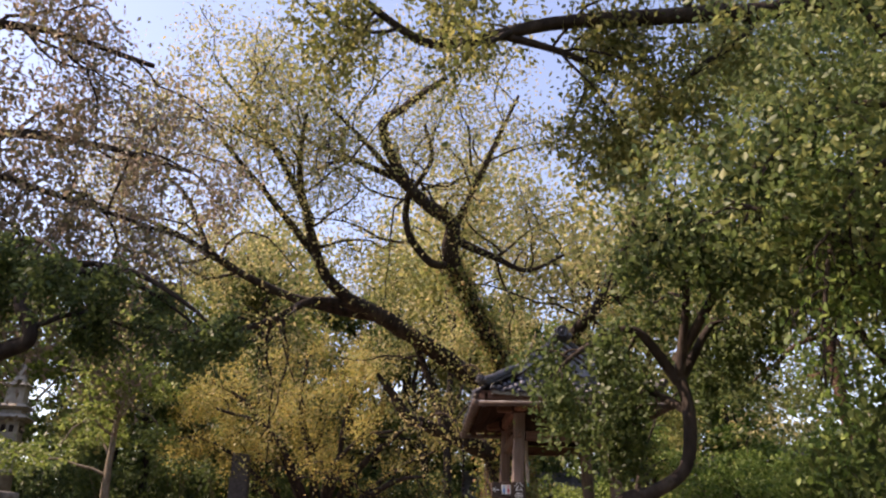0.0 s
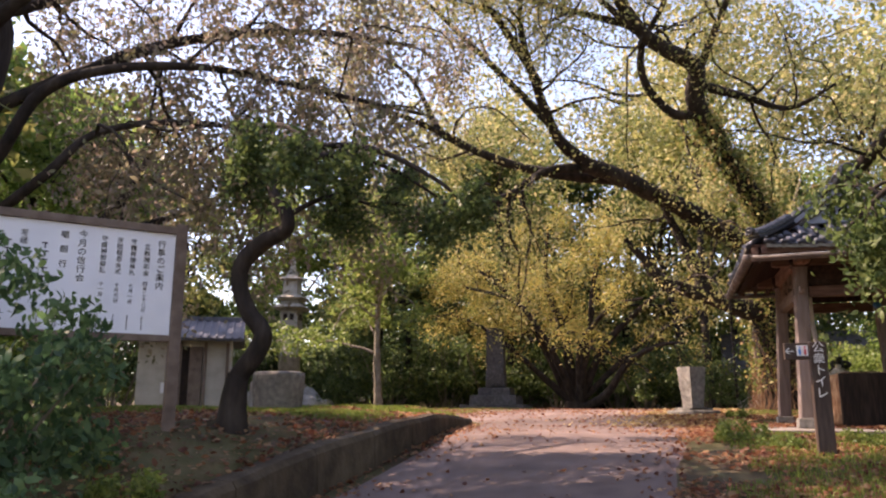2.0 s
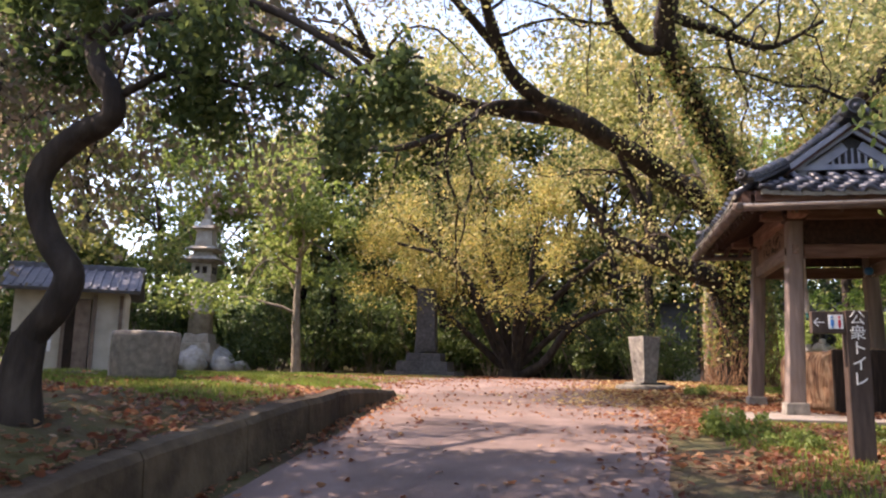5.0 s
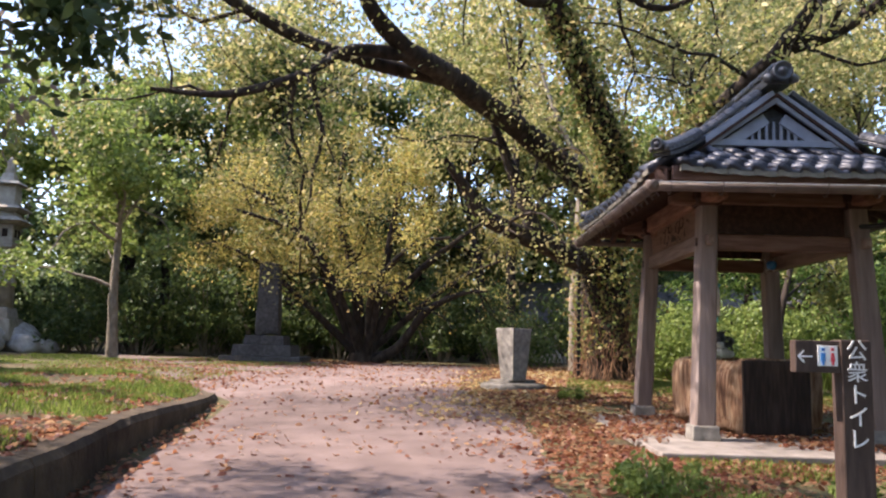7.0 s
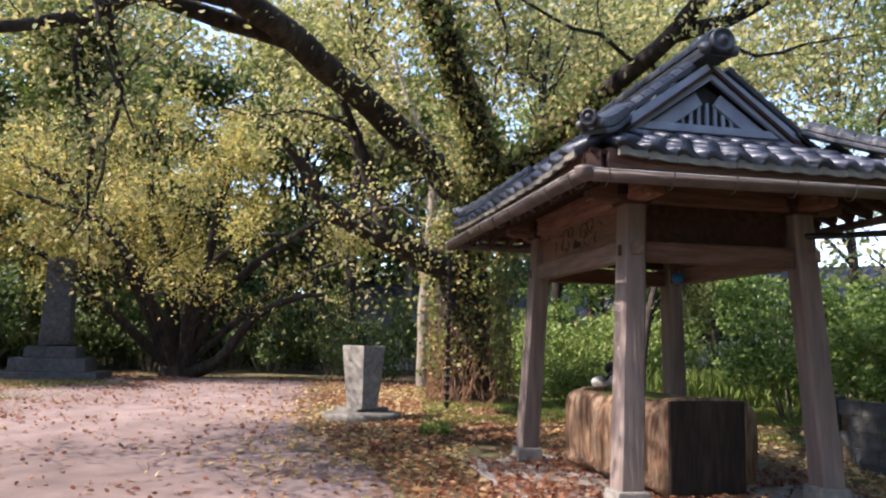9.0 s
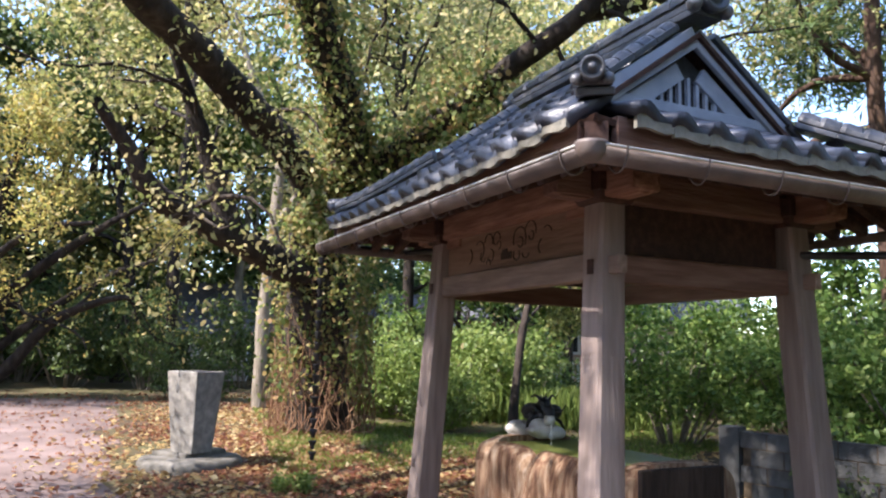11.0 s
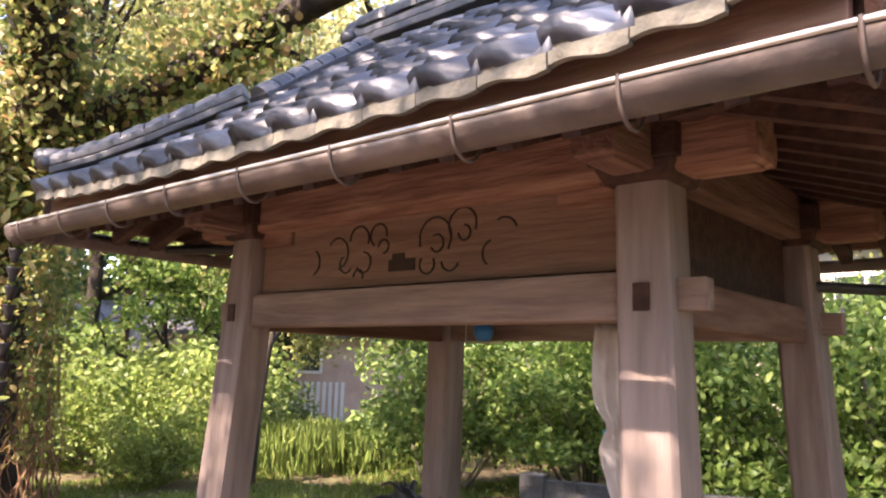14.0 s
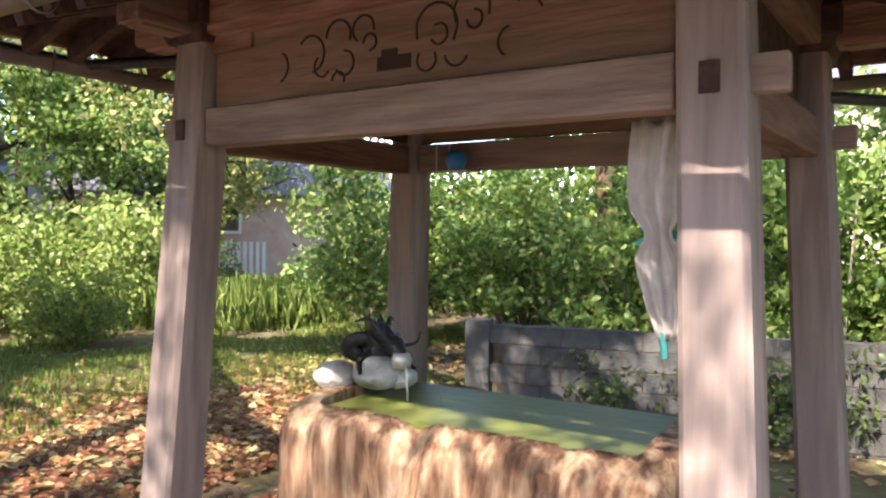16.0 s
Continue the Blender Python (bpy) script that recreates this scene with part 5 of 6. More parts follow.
# ---- trees ----
# the great cherry behind the pavilion
cherry = build_tree("cherry_tree", (0.85, 21.22, 1.64), [
    ([(0.91, 21.33, 1.42), (0.77, 21.17, 2.63), (0.68, 21.11, 3.73), (0.60, 20.99, 4.84)], 0.50, 0.42),
    ([(0.66, 21.11, 4.51), (0.42, 20.77, 5.50), (-0.55, 19.77, 6.24), (-1.38, 18.67, 6.66), (-2.02, 17.68, 6.91), (-2.50, 16.80, 7.00)], 0.28, 0.17, 0.15),
    ([(-2.44, 16.86, 6.97), (-2.88, 16.14, 7.37), (-3.01, 15.58, 7.85), (-3.08, 15.02, 8.44), (-3.09, 14.36, 9.19), (-2.81, 13.70, 10.05)], 0.15, 0.04, 0.9),
    ([(-2.44, 16.86, 6.97), (-3.25, 16.24, 6.81), (-4.00, 15.90, 6.29), (-4.85, 15.43, 5.92), (-5.82, 15.16, 5.94)], 0.12, 0.03, 0.6),
    ([(-1.97, 17.79, 6.86), (-3.72, 16.85, 7.07), (-4.80, 16.25, 7.47), (-5.67, 15.65, 7.97), (-6.74, 14.94, 8.41), (-7.57, 14.03, 8.47)], 0.13, 0.03, 1.2),
    ([(0.66, 20.89, 4.73), (0.88, 19.82, 5.84), (0.26, 18.82, 7.10), (-0.30, 17.70, 8.29), (-0.20, 17.15, 8.93), (-0.72, 16.59, 9.24), (-1.17, 16.09, 9.60), (-1.54, 15.13, 10.47), (-1.00, 14.81, 10.77), (-0.02, 14.41, 11.21)], 0.28, 0.06, 0.8),
    ([(-0.29, 17.71, 8.11), (-0.78, 17.48, 8.15), (-1.23, 17.02, 8.73), (-1.18, 16.57, 9.38), (-0.58, 16.13, 10.15), (-0.70, 15.78, 10.90)], 0.11, 0.04, 0.9),
    ([(-0.14, 17.48, 8.66), (0.75, 17.73, 8.30), (1.52, 17.86, 7.99), (2.40, 17.66, 8.28)], 0.11, 0.03, 0.7),
    ([(0.57, 20.89, 4.06), (-0.20, 20.45, 4.32), (-0.85, 19.79, 4.52), (-1.51, 19.07, 4.78), (-1.79, 18.74, 5.21), (-2.12, 18.35, 5.64)], 0.26, 0.06, 0.25),
    ([(-0.64, 20.01, 4.53), (-0.88, 19.89, 5.29), (-1.20, 19.70, 6.08), (-1.52, 19.41, 6.87)], 0.19, 0.05, 0.3),
    ([(0.77, 20.68, 5.06), (1.75, 19.6, 5.9), (2.55, 18.4, 6.55), (3.2, 17.2, 7.05), (3.7, 16.4, 7.9), (4.1, 15.6, 9.0)], 0.22, 0.05, 0.8),
    ([(3.1, 17.4, 7.0), (3.9, 17.0, 7.15), (4.9, 16.4, 7.7), (6.0, 15.8, 8.0)], 0.12, 0.03, 0.8),
    # Two limbs added so that their leaves keep sun off the pavilion roof.
    ([(-3.0, 15.2, 8.3), (-3.4, 14.4, 9.2), (-3.9, 13.6, 10.0), (-4.4, 12.8, 10.6)], 0.09, 0.03, 0.7),
    ([(-1.2, 16.1, 9.5), (-2.0, 15.0, 10.2), (-2.8, 13.8, 10.7)], 0.08, 0.03, 1.1),
    ([(-2.93, 15.91, 7.59), (-4.13, 14.74, 9.05), (-5.20, 13.58, 10.28)], 0.09, 0.03, 1.0),
    ([(-1.22, 16.02, 9.59), (-2.66, 15.73, 10.20), (-4.19, 15.22, 10.78)], 0.09, 0.03, 1.0),
    ([(-5.56, 15.77, 7.92), (-6.12, 15.38, 9.20), (-6.98, 14.89, 9.81)], 0.07, 0.03, 0.8),
    ([(-0.25, 17.37, 8.76), (0.73, 16.07, 10.07), (1.49, 15.20, 11.15)], 0.09, 0.03, 0.8),
], "old cherry tree with dark limbs and thinning yellow-green leaves", "tree", 11, M_BARK, M_YELLOW, 0.082, 56000, 10, 3.2, 9, 1.2, 0.12, 0.06, 0.2, 0.3, 1, leaf_from=0.35)

# ivy, vines and dry stems round its trunk
rng = np.random.default_rng(21)
vines = empty("climbing_vine", Matrix.Translation((0.85, 21.22, 1.7)), "tangled ivy and dry reddish vine stems round the trunk", "vine")
t = Tubes()
for k in range(150):
    a, r = rng.uniform(0, 2 * np.pi), rng.uniform(0.5, 0.75)
    base = np.array([r * 1.2 * np.cos(a), r * 1.2 * np.sin(a), rng.uniform(-0.1, 0.2)])
    pts = [base]
    h = rng.uniform(0.8, 2.9)
    for s in range(1, 7):
        a += rng.normal() * 0.16
        rr = r + 0.25 * rng.uniform(-0.2, 1) * (1 - s / 9)
        pts.append(np.array([rr * np.cos(a), rr * np.sin(a), h * s / 6 - (0.0 if s < 6 else rng.uniform(0, 0.5))]))
    t.add(smooth_line(pts, 14), np.linspace(rng.uniform(0.004, 0.012), 0.002, 14), 5)
piece("stem_mass", t.mesh("stem_mass", M_TWIG), vines, label="dry reddish stems", kind="stuff")
a, z = rng.uniform(0, 2 * np.pi, 5000), 3.3 * rng.uniform(0.05, 1.0, 5000) ** 0.6
cs = np.stack([(0.53 + rng.exponential(0.13, 5000)) * np.cos(a), (0.53 + rng.exponential(0.13, 5000)) * np.sin(a) - 0.03 * z, z], 1)
piece("ivy_leaves", leaf_mesh("ivy_leaves", cs, 0.085, rng, M_IVY, 0.75, 0.6, fine=True), vines, kind="stuff")
ivy = smooth_line([(0.61, 20.78, 4.73), (0.88, 19.82, 5.84), (0.26, 18.82, 7.10), (-0.24, 17.82, 8.11)], 60) - np.array([0.85, 21.22, 1.7])
cs = ivy[(60 * rng.uniform(0, 1, 9000) ** 1.6).astype(int)] + rng.normal(size=(9000, 3)) * 0.2
piece("ivy_leaves", leaf_mesh("ivy_leaves", cs, 0.09, rng, M_IVY, 0.75, 0.6, fine=True), vines, kind="stuff")
ivy2 = smooth_line([(0.77, 20.79, 4.84), (1.75, 19.6, 5.9), (2.55, 18.4, 6.55)], 40) - np.array([0.85, 21.22, 1.7])
cs = ivy2[rng.integers(0, 40, 4000)] + rng.normal(size=(4000, 3)) * 0.22
piece("ivy_leaves", leaf_mesh("ivy_leaves", cs, 0.09, rng, M_IVY, 0.75, 0.6, fine=True), vines, kind="stuff")

# many-stemmed cherry with golden leaves, far up the path
build_tree("golden_cherry_tree", (-5.99, 27.44, 1.56), [
    ([(-5.98, 27.44, 1.42), (-6.00, 27.44, 2.11)], 0.5, 0.42),
    ([(-5.90, 27.44, 1.92), (-5.43, 27.27, 3.02), (-4.67, 27.02, 4.14), (-3.30, 26.69, 5.27), (-2.32, 26.43, 5.90)], 0.2, 0.04, 0.45),
    ([(-6.09, 27.43, 1.91), (-6.73, 27.21, 3.38), (-7.56, 26.77, 5.14), (-8.77, 26.31, 6.48), (-9.76, 25.86, 7.04)], 0.2, 0.04),
    ([(-6.00, 27.34, 2.01), (-6.26, 27.04, 4.38), (-6.70, 26.62, 6.16), (-6.45, 26.21, 8.14)], 0.19, 0.05, 0.8),
    ([(-5.79, 27.35, 1.82), (-4.81, 26.92, 2.35), (-3.94, 26.58, 3.37), (-2.95, 26.43, 3.85), (-2.26, 26.36, 3.92)], 0.17, 0.04, 0.3),
    ([(-5.90, 27.25, 2.11), (-5.25, 26.52, 4.22), (-4.80, 25.95, 6.22), (-4.23, 25.56, 7.62)], 0.15, 0.04, 0.8),
    ([(-6.00, 27.25, 2.11), (-6.52, 26.07, 3.98), (-7.32, 25.16, 5.34), (-8.89, 24.39, 5.88)], 0.15, 0.04, 0.8),
    ([(-6.09, 27.34, 2.01), (-7.31, 27.09, 3.16), (-8.93, 26.70, 4.59), (-10.31, 26.23, 5.24)], 0.14, 0.04, 0.7),
    ([(-5.80, 27.26, 2.02), (-5.54, 26.50, 3.81), (-4.36, 25.79, 5.04), (-3.17, 25.45, 5.28)], 0.13, 0.04, 0.25),
    ([(-5.90, 27.35, 2.01), (-4.75, 27.50, 3.14), (-3.40, 27.74, 4.28), (-2.03, 27.78, 4.92)], 0.13, 0.04, 0.2),
], "low spreading cherry with many dark stems and golden leaves", "tree", 12, M_BARK, M_GOLD, 0.088, 36000, 11, 2.4, 7, 1.0, 0.15, 0.12, 0.3, 0.2, 1, leaf_from=0.4, lowest=4.2)

# bent small tree by the notice board
gz_ = float(ground_z(-3.40, 7.06))
build_tree("bent_tree", (-3.36, 7.01, gz_), [
    ([(-3.38, 7.01, gz_ - 0.1), (-3.36, 7.01, 2.12), (-3.16, 7.02, 2.38), (-3.09, 7.03, 2.59), (-3.27, 7.01, 2.81), (-3.38, 7.00, 3.08), (-3.33, 7.00, 3.29), (-3.12, 7.02, 3.46), (-2.88, 7.03, 3.56), (-2.89, 7.03, 3.73), (-3.02, 7.02, 3.91), (-3.06, 7.01, 4.14)], 0.10, 0.06),
    ([(-3.38, 7.01, gz_ - 0.1), (-3.38, 7.01, gz_ + 0.2), (-3.33, 7.01, gz_ + 0.5)], 0.165, 0.10),
    ([(-3.06, 7.01, 4.08), (-2.57, 7.04, 4.32), (-2.01, 7.19, 4.27), (-1.44, 7.34, 3.94), (-1.16, 7.47, 3.66)], 0.045, 0.012),
    ([(-3.06, 7.01, 4.08), (-2.70, 7.37, 4.37), (-2.25, 7.84, 4.32), (-1.69, 8.22, 3.93)], 0.04, 0.012),
    ([(-3.06, 7.01, 4.08), (-2.78, 6.58, 4.31), (-2.31, 6.16, 4.21), (-1.85, 5.97, 3.93)], 0.04, 0.012),
    ([(-3.06, 7.01, 4.02), (-3.25, 7.00, 4.13), (-3.48, 7.09, 4.07)], 0.03, 0.012, 0.2),
    ([(-2.91, 7.03, 3.68), (-2.46, 7.17, 3.86), (-1.90, 7.43, 3.70)], 0.03, 0.01),
], "small tree with an S-bent dark trunk and drooping dark green leaves", "tree", 13, M_BARK, M_DARKLEAF, 0.065, 8500, 6, 0.45, 6, 0.28, 0.04, 0.16, 0.4, 0.06, 2)

# weeping cherry on the bank
gz_ = float(ground_z(-7.58, 6.33))
build_tree("weeping_cherry_tree", (-7.58, 6.33, gz_), [
    ([(-7.38, 6.33, gz_ - 0.2), (-7.36, 6.28, 3.33), (-7.32, 6.21, 5.19), (-7.22, 6.09, 7.04)], 0.74, 0.6),
    ([(-7.30, 6.24, 3.54), (-6.00, 6.13, 4.40), (-5.40, 6.31, 5.24), (-4.50, 7.20, 5.63), (-3.53, 8.13, 5.55), (-2.41, 8.91, 5.31)], 0.085, 0.02),
    ([(-7.30, 6.24, 3.34), (-5.60, 6.36, 4.20), (-5.11, 6.70, 4.79), (-4.22, 7.38, 4.96), (-3.32, 8.36, 4.77)], 0.065, 0.02),
    ([(-7.32, 6.12, 5.60), (-5.72, 6.72, 7.08), (-4.11, 7.43, 7.53), (-2.80, 8.12, 7.35)], 0.09, 0.03),
    ([(-7.32, 6.23, 4.99), (-5.78, 7.95, 6.48), (-4.60, 9.45, 7.13), (-3.40, 10.54, 7.14)], 0.09, 0.03),
    ([(-7.42, 6.10, 6.22), (-7.62, 8.00, 7.67), (-7.68, 9.61, 8.71)], 0.1, 0.03),
    ([(-7.42, 6.10, 6.63), (-6.07, 5.66, 8.28), (-4.64, 5.53, 8.91)], 0.1, 0.03),
    # Two extra high limbs, added as a canopy to shade the path.
    ([(-7.42, 6.10, 6.63), (-8.46, 4.89, 8.02), (-8.99, 3.65, 8.79)], 0.1, 0.03, 1.2),
    ([(-7.42, 6.09, 6.83), (-6.76, 7.23, 8.70), (-5.78, 8.29, 9.75)], 0.1, 0.03, 0.5),
    ([(-7.31, 6.45, 3.13), (-6.58, 7.93, 3.98), (-6.25, 9.58, 4.81)], 0.1, 0.03, 0.6),
    ([(-7.30, 6.35, 2.82), (-6.75, 7.31, 3.56), (-5.97, 7.77, 4.40), (-5.57, 7.99, 5.45)], 0.09, 0.03, 0.5),
], "broad dark-trunked weeping cherry with sparse mauve-brown leaves", "tree", 14, M_BARK, M_MAUVE, 0.075, 48000, 9, 2.0, 8, 1.0, 0.05, 0.28, 0.9, 0.12, 1)

# bent tree with dark leaves on the open side, by the sign
gz_ = float(ground_z(2.98, 8.88))
build_tree("crooked_tree", (2.98, 8.88, gz_), [
    ([(2.99, 8.67, gz_ - 0.1), (2.84, 8.56, 1.59), (2.79, 8.56, 1.84), (2.59, 8.56, 1.97), (2.52, 8.56, 2.13), (2.64, 8.56, 2.29), (2.93, 8.56, 2.38), (3.25, 8.67, 2.63), (3.35, 8.78, 3.17), (3.29, 8.88, 3.60)], 0.10, 0.06),
    ([(3.29, 8.88, 3.49), (2.86, 8.76, 4.03), (2.32, 8.65, 3.81), (1.90, 8.54, 3.43)], 0.06, 0.015),
    ([(3.29, 8.88, 3.49), (3.40, 8.55, 4.47), (3.19, 8.11, 5.23)], 0.06, 0.02),
    ([(3.29, 8.88, 3.49), (3.81, 9.40, 4.26), (4.22, 10.04, 4.47)], 0.06, 0.02),
    ([(3.40, 8.88, 3.17), (2.96, 9.40, 3.49), (2.41, 9.81, 3.26)], 0.05, 0.015),
    ([(3.29, 8.88, 3.71), (4.05, 8.13, 4.91), (4.48, 7.28, 5.34)], 0.06, 0.02),
], "crooked small tree with drooping dark green leaves", "tree", 15, M_BARK, M_DARKLEAF, 0.08, 14000, 6, 0.8, 5, 0.45, 0.1, 0.3, 0.8, 0.07, 1)

# tall tree beside the start whose bough reaches over the path
gz_ = float(ground_z(6.52, 4.14))
build_tree("overhanging_tree", (6.52, 4.14, gz_), [
    ([(6.52, 4.14, gz_ - 0.2), (6.51, 4.22, 3.19), (6.27, 4.48, 5.72)], 0.4, 0.3),
    ([(6.39, 4.39, 5.01), (5.62, 6.65, 6.86), (4.79, 7.44, 7.06), (3.35, 7.42, 7.01), (2.21, 7.35, 6.99), (1.49, 7.28, 6.82), (0.87, 7.21, 6.71), (0.46, 6.89, 6.80), (-0.06, 6.50, 7.14)], 0.12, 0.03),
    ([(1.59, 7.28, 6.82), (2.31, 7.61, 6.73), (3.25, 8.04, 6.43)], 0.05, 0.02),
    ([(5.62, 6.65, 6.86), (3.97, 6.59, 7.87), (2.30, 6.73, 8.66), (0.63, 6.87, 8.84)], 0.1, 0.03),
    ([(6.28, 4.48, 5.62), (6.62, 6.04, 7.77), (5.77, 7.61, 8.90)], 0.15, 0.04),
], "tall dark tree whose bough reaches over the path", "tree", 16, M_BARK, M_OLIVE, 0.075, 26000, 11, 1.7, 6, 0.8, 0.1, 0.12, 0.4, 0.12, 1)


# drooping leafy boughs beside the start
gz_ = float(ground_z(5.41, 5.52))
build_tree("drooping_tree", (5.41, 5.52, gz_), [
    ([(5.41, 5.52, gz_ - 0.1), (5.70, 5.61, 2.22), (5.41, 5.88, 4.47)], 0.12, 0.08),
    ([(5.41, 5.88, 4.37), (4.79, 6.26, 4.77), (4.28, 6.57, 4.36), (4.08, 6.69, 3.63), (3.99, 6.70, 3.01)], 0.04, 0.01),
    ([(5.41, 5.88, 4.37), (4.98, 6.88, 4.67), (4.57, 7.49, 4.05), (4.38, 7.70, 3.21)], 0.04, 0.01),
    ([(5.41, 5.88, 4.47), (4.57, 6.45, 5.28), (3.95, 6.85, 5.07), (3.64, 7.07, 4.45)], 0.04, 0.01),
], "slender tree with drooping yellow-green leaves", "tree", 17, M_BARK, M_LIME, 0.075, 1700, 6, 0.8, 5, 0.5, 0.0, 0.4, 1.2, 0.07, 1)


# pines behind the pavilion
def pine(name, at, h, seed, label, lean=0.0):
    rng = np.random.default_rng(seed)
    root = empty(name, Matrix.Translation(at), label, "pine tree", "pines")
    st, br, cl_ = Tubes(), Tubes(), []
    line = smooth_line([(0, 0, -0.2), (0.2 * lean, 0.1, h * 0.35), (0.5 * lean, -0.15, h * 0.7), (0.7 * lean, 0, h)], 20)
    st.add(line, np.linspace(0.15, 0.06, 20), 10, 0.2)
    for pts, rad in grow(rng, line, 0.2, 0.02, 34, 4.4, 0.36, 0.25, 1.3, 0.1):
        br.add(pts, rad, 6)
        for tp, tr in grow(rng, pts, rad[0], 0.006, 6, 1.0, 0.35, 0.3, 1.0, 0.0, 4):
            br.add(tp, tr * 0.7, 4)
            cl_.append(tp[-1])
            cl_.append(tp[-2])
    piece("trunk", st.mesh("trunk", M_REDBARK), root)
    piece("twig_mass", br.mesh("twig_mass", M_REDBARK), root, kind="stuff")
    cl_ = np.array(cl_)
    n = 26000
    cs = cl_[rng.integers(0, len(cl_), n)] + rng.normal(size=(n, 3)) * np.array([0.3, 0.3, 0.13])
    piece("crown", leaf_mesh("crown", cs, 0.24, rng, M_NEEDLE, 0.16, -0.4), root, kind="stuff")
    return root


pine("pine_tree", (6.0, 33.5, 1.6), 20, 31, "tall red-barked pine with layered green needles", 1)
pine("pine_tree", (8.3, 17.9, 1.5), 12.5, 32, "tall pine with reddish limbs behind the shrubs", -1)
pine("pine_tree", (8.6, 12.9, 1.5), 12, 33, "tall pine among the trees", 1)


# ---- woods ----
def crown_tree(name, seed, leaf, bark, h, w, label, n=7000, size=0.26, trunk=0.22):
    """One wood tree: forked trunk, boughs, and a crown of uneven clumps."""
    rng = np.random.default_rng(seed)
    root = empty(name, Matrix(), label, "tree", "woods")
    st = Tubes()
    line = smooth_line([(0, 0, -0.3), (rng.normal() * 0.15, rng.normal() * 0.15, h * 0.3), (rng.normal() * 0.4, rng.normal() * 0.4, h * 0.62), (rng.normal() * 0.4, rng.normal() * 0.4, h * 0.92)], 16)
    st.add(line, np.linspace(trunk, 0.04, 16), 8, 0.2)
    blobs = []
    for pts, rad in grow(rng, line, trunk, 0.02, 16, w * 0.9, 0.3, 0.45, 1.0, 0.08):
        st.add(pts, rad, 5)
        s = rng.uniform(0.45, 1.0) * w * 0.36
        blobs.append((pts[-1], (s, s, s * 0.62)))
        blobs.append((pts[-3] + rng.normal(size=3) * 0.3, (s * 0.7, s * 0.7, s * 0.5)))
    blobs.append((line[-1], (w * 0.3, w * 0.3, w * 0.3)))
    piece("trunk", st.mesh("trunk", bark), root)
    cs = leaf_blob(rng, blobs, n, 0.35)
    piece("crown", leaf_mesh("crown", cs, size, rng, leaf, 0.55, 0.25), root, kind="stuff")
    return root


def shrub(name, seed, leaf, w, h, label, n=3500, size=0.12):
    rng = np.random.default_rng(seed)
    root = empty(name, Matrix(), label, "shrub", "shrubs")
    st = Tubes()
    blobs = []
    for k in range(16):
        a, r = rng.uniform(0, 2 * np.pi), rng.uniform(0.05, 0.4) * w
        tip = np.array([r * 1.6 * np.cos(a), r * 1.6 * np.sin(a), h * rng.uniform(0.35, 0.92)])
        st.add(smooth_line([(0.3 * r * np.cos(a), 0.3 * r * np.sin(a), -0.1), tip * [0.6, 0.6, 0.5], tip], 8), np.linspace(0.022, 0.006, 8), 5)
        s = rng.uniform(0.25, 0.45) * w * 0.6
        blobs.append((tip, (s, s, s * 0.75)))
        blobs.append((tip * [1, 1, 0.5], (s, s, s * 0.7)))
    piece("stem_mass", st.mesh("stem_mass", M_PALEBARK), root, kind="stuff")
    cs = leaf_blob(rng, blobs, n, 0.2)
    cs[:, 2] = np.abs(cs[:, 2]) + 0.03
    piece("leaves", leaf_mesh("leaves", cs, size, rng, leaf, 0.5, 0.3, fine=size < 0.13), root, kind="stuff")
    return root


def place(ob, spots, rr, first_free=True):
    for k, (x, y, s) in enumerate(spots):
        m = pose(x, y, float(ground_z(x, y)) - 0.05, 0, 0, rr.uniform(0, 360)) @ Matrix.Diagonal((s, s, s * rr.uniform(0.9, 1.12), 1))
        if k == 0:
            ob.matrix_world = m
        else:
            c = copy_thing(ob, pose(0, 0, 0))
            c.matrix_world = m


rr = random.Random(4)
w_green = crown_tree("broadleaf_tree", 41, M_GREEN, M_PALEBARK, 9.5, 5.2, "green broadleaf tree with a pale trunk in the woods")
w_olive = crown_tree("olive_green_tree", 42, M_OLIVE, M_BARK, 10.5, 5.6, "olive-green broadleaf tree turning yellow")
w_dark = crown_tree("evergreen_tree", 43, M_DARKLEAF, M_BARK, 10.0, 4.4, "dark evergreen tree at the edge of the woods")
w_lime = crown_tree("lime_green_tree", 44, M_LIME, M_BARK, 7.0, 4.6, "light green sunlit tree behind the notice board")
place(w_green, [(-12.1, 24.4, 0.74), (-21.0, 31.1, 1.1), (-10.0, 34.7, 1.1), (-0.1, 36.0, 1), (-26.2, 20.3, 1.1), (-15.6, 41.1, 1.3), (15.8, 14.7, 0.9), (-21.5, 10.4, 1), (5.1, 44.5, 1.2)], rr)
place(w_olive, [(-16.7, 32.4, 1.05), (-3.5, 33.5, 1), (-12.5, 37.4, 1.2), (-23.7, 26.2, 1.1), (8.5, 36.9, 1.3), (-18.8, 15.5, 0.9), (21.1, 22.2, 0.7), (-29.5, 27.7, 1.2), (-5.7, 42.5, 1.3)], rr)
place(w_dark, [(-14.7, 31.1, 0.9), (-10.8, 31.8, 1), (-19.3, 36.0, 1.2), (-7.0, 34.8, 1.1), (-26.0, 33.7, 1.2), (0.8, 40.8, 1.2), (-22.9, 18.2, 1), (-13.4, 35.0, 1.25), (-1.7, 38.8, 1.2), (-29.4, 12.8, 1.1), (19.1, 10.0, 1.1), (7.0, 9.4, 0.85)], rr)
w_side = crown_tree("side_tree", 46, M_NEEDLE, M_BARK, 10.0, 4.6, "dense green tree beside the path", 24000, 0.12)
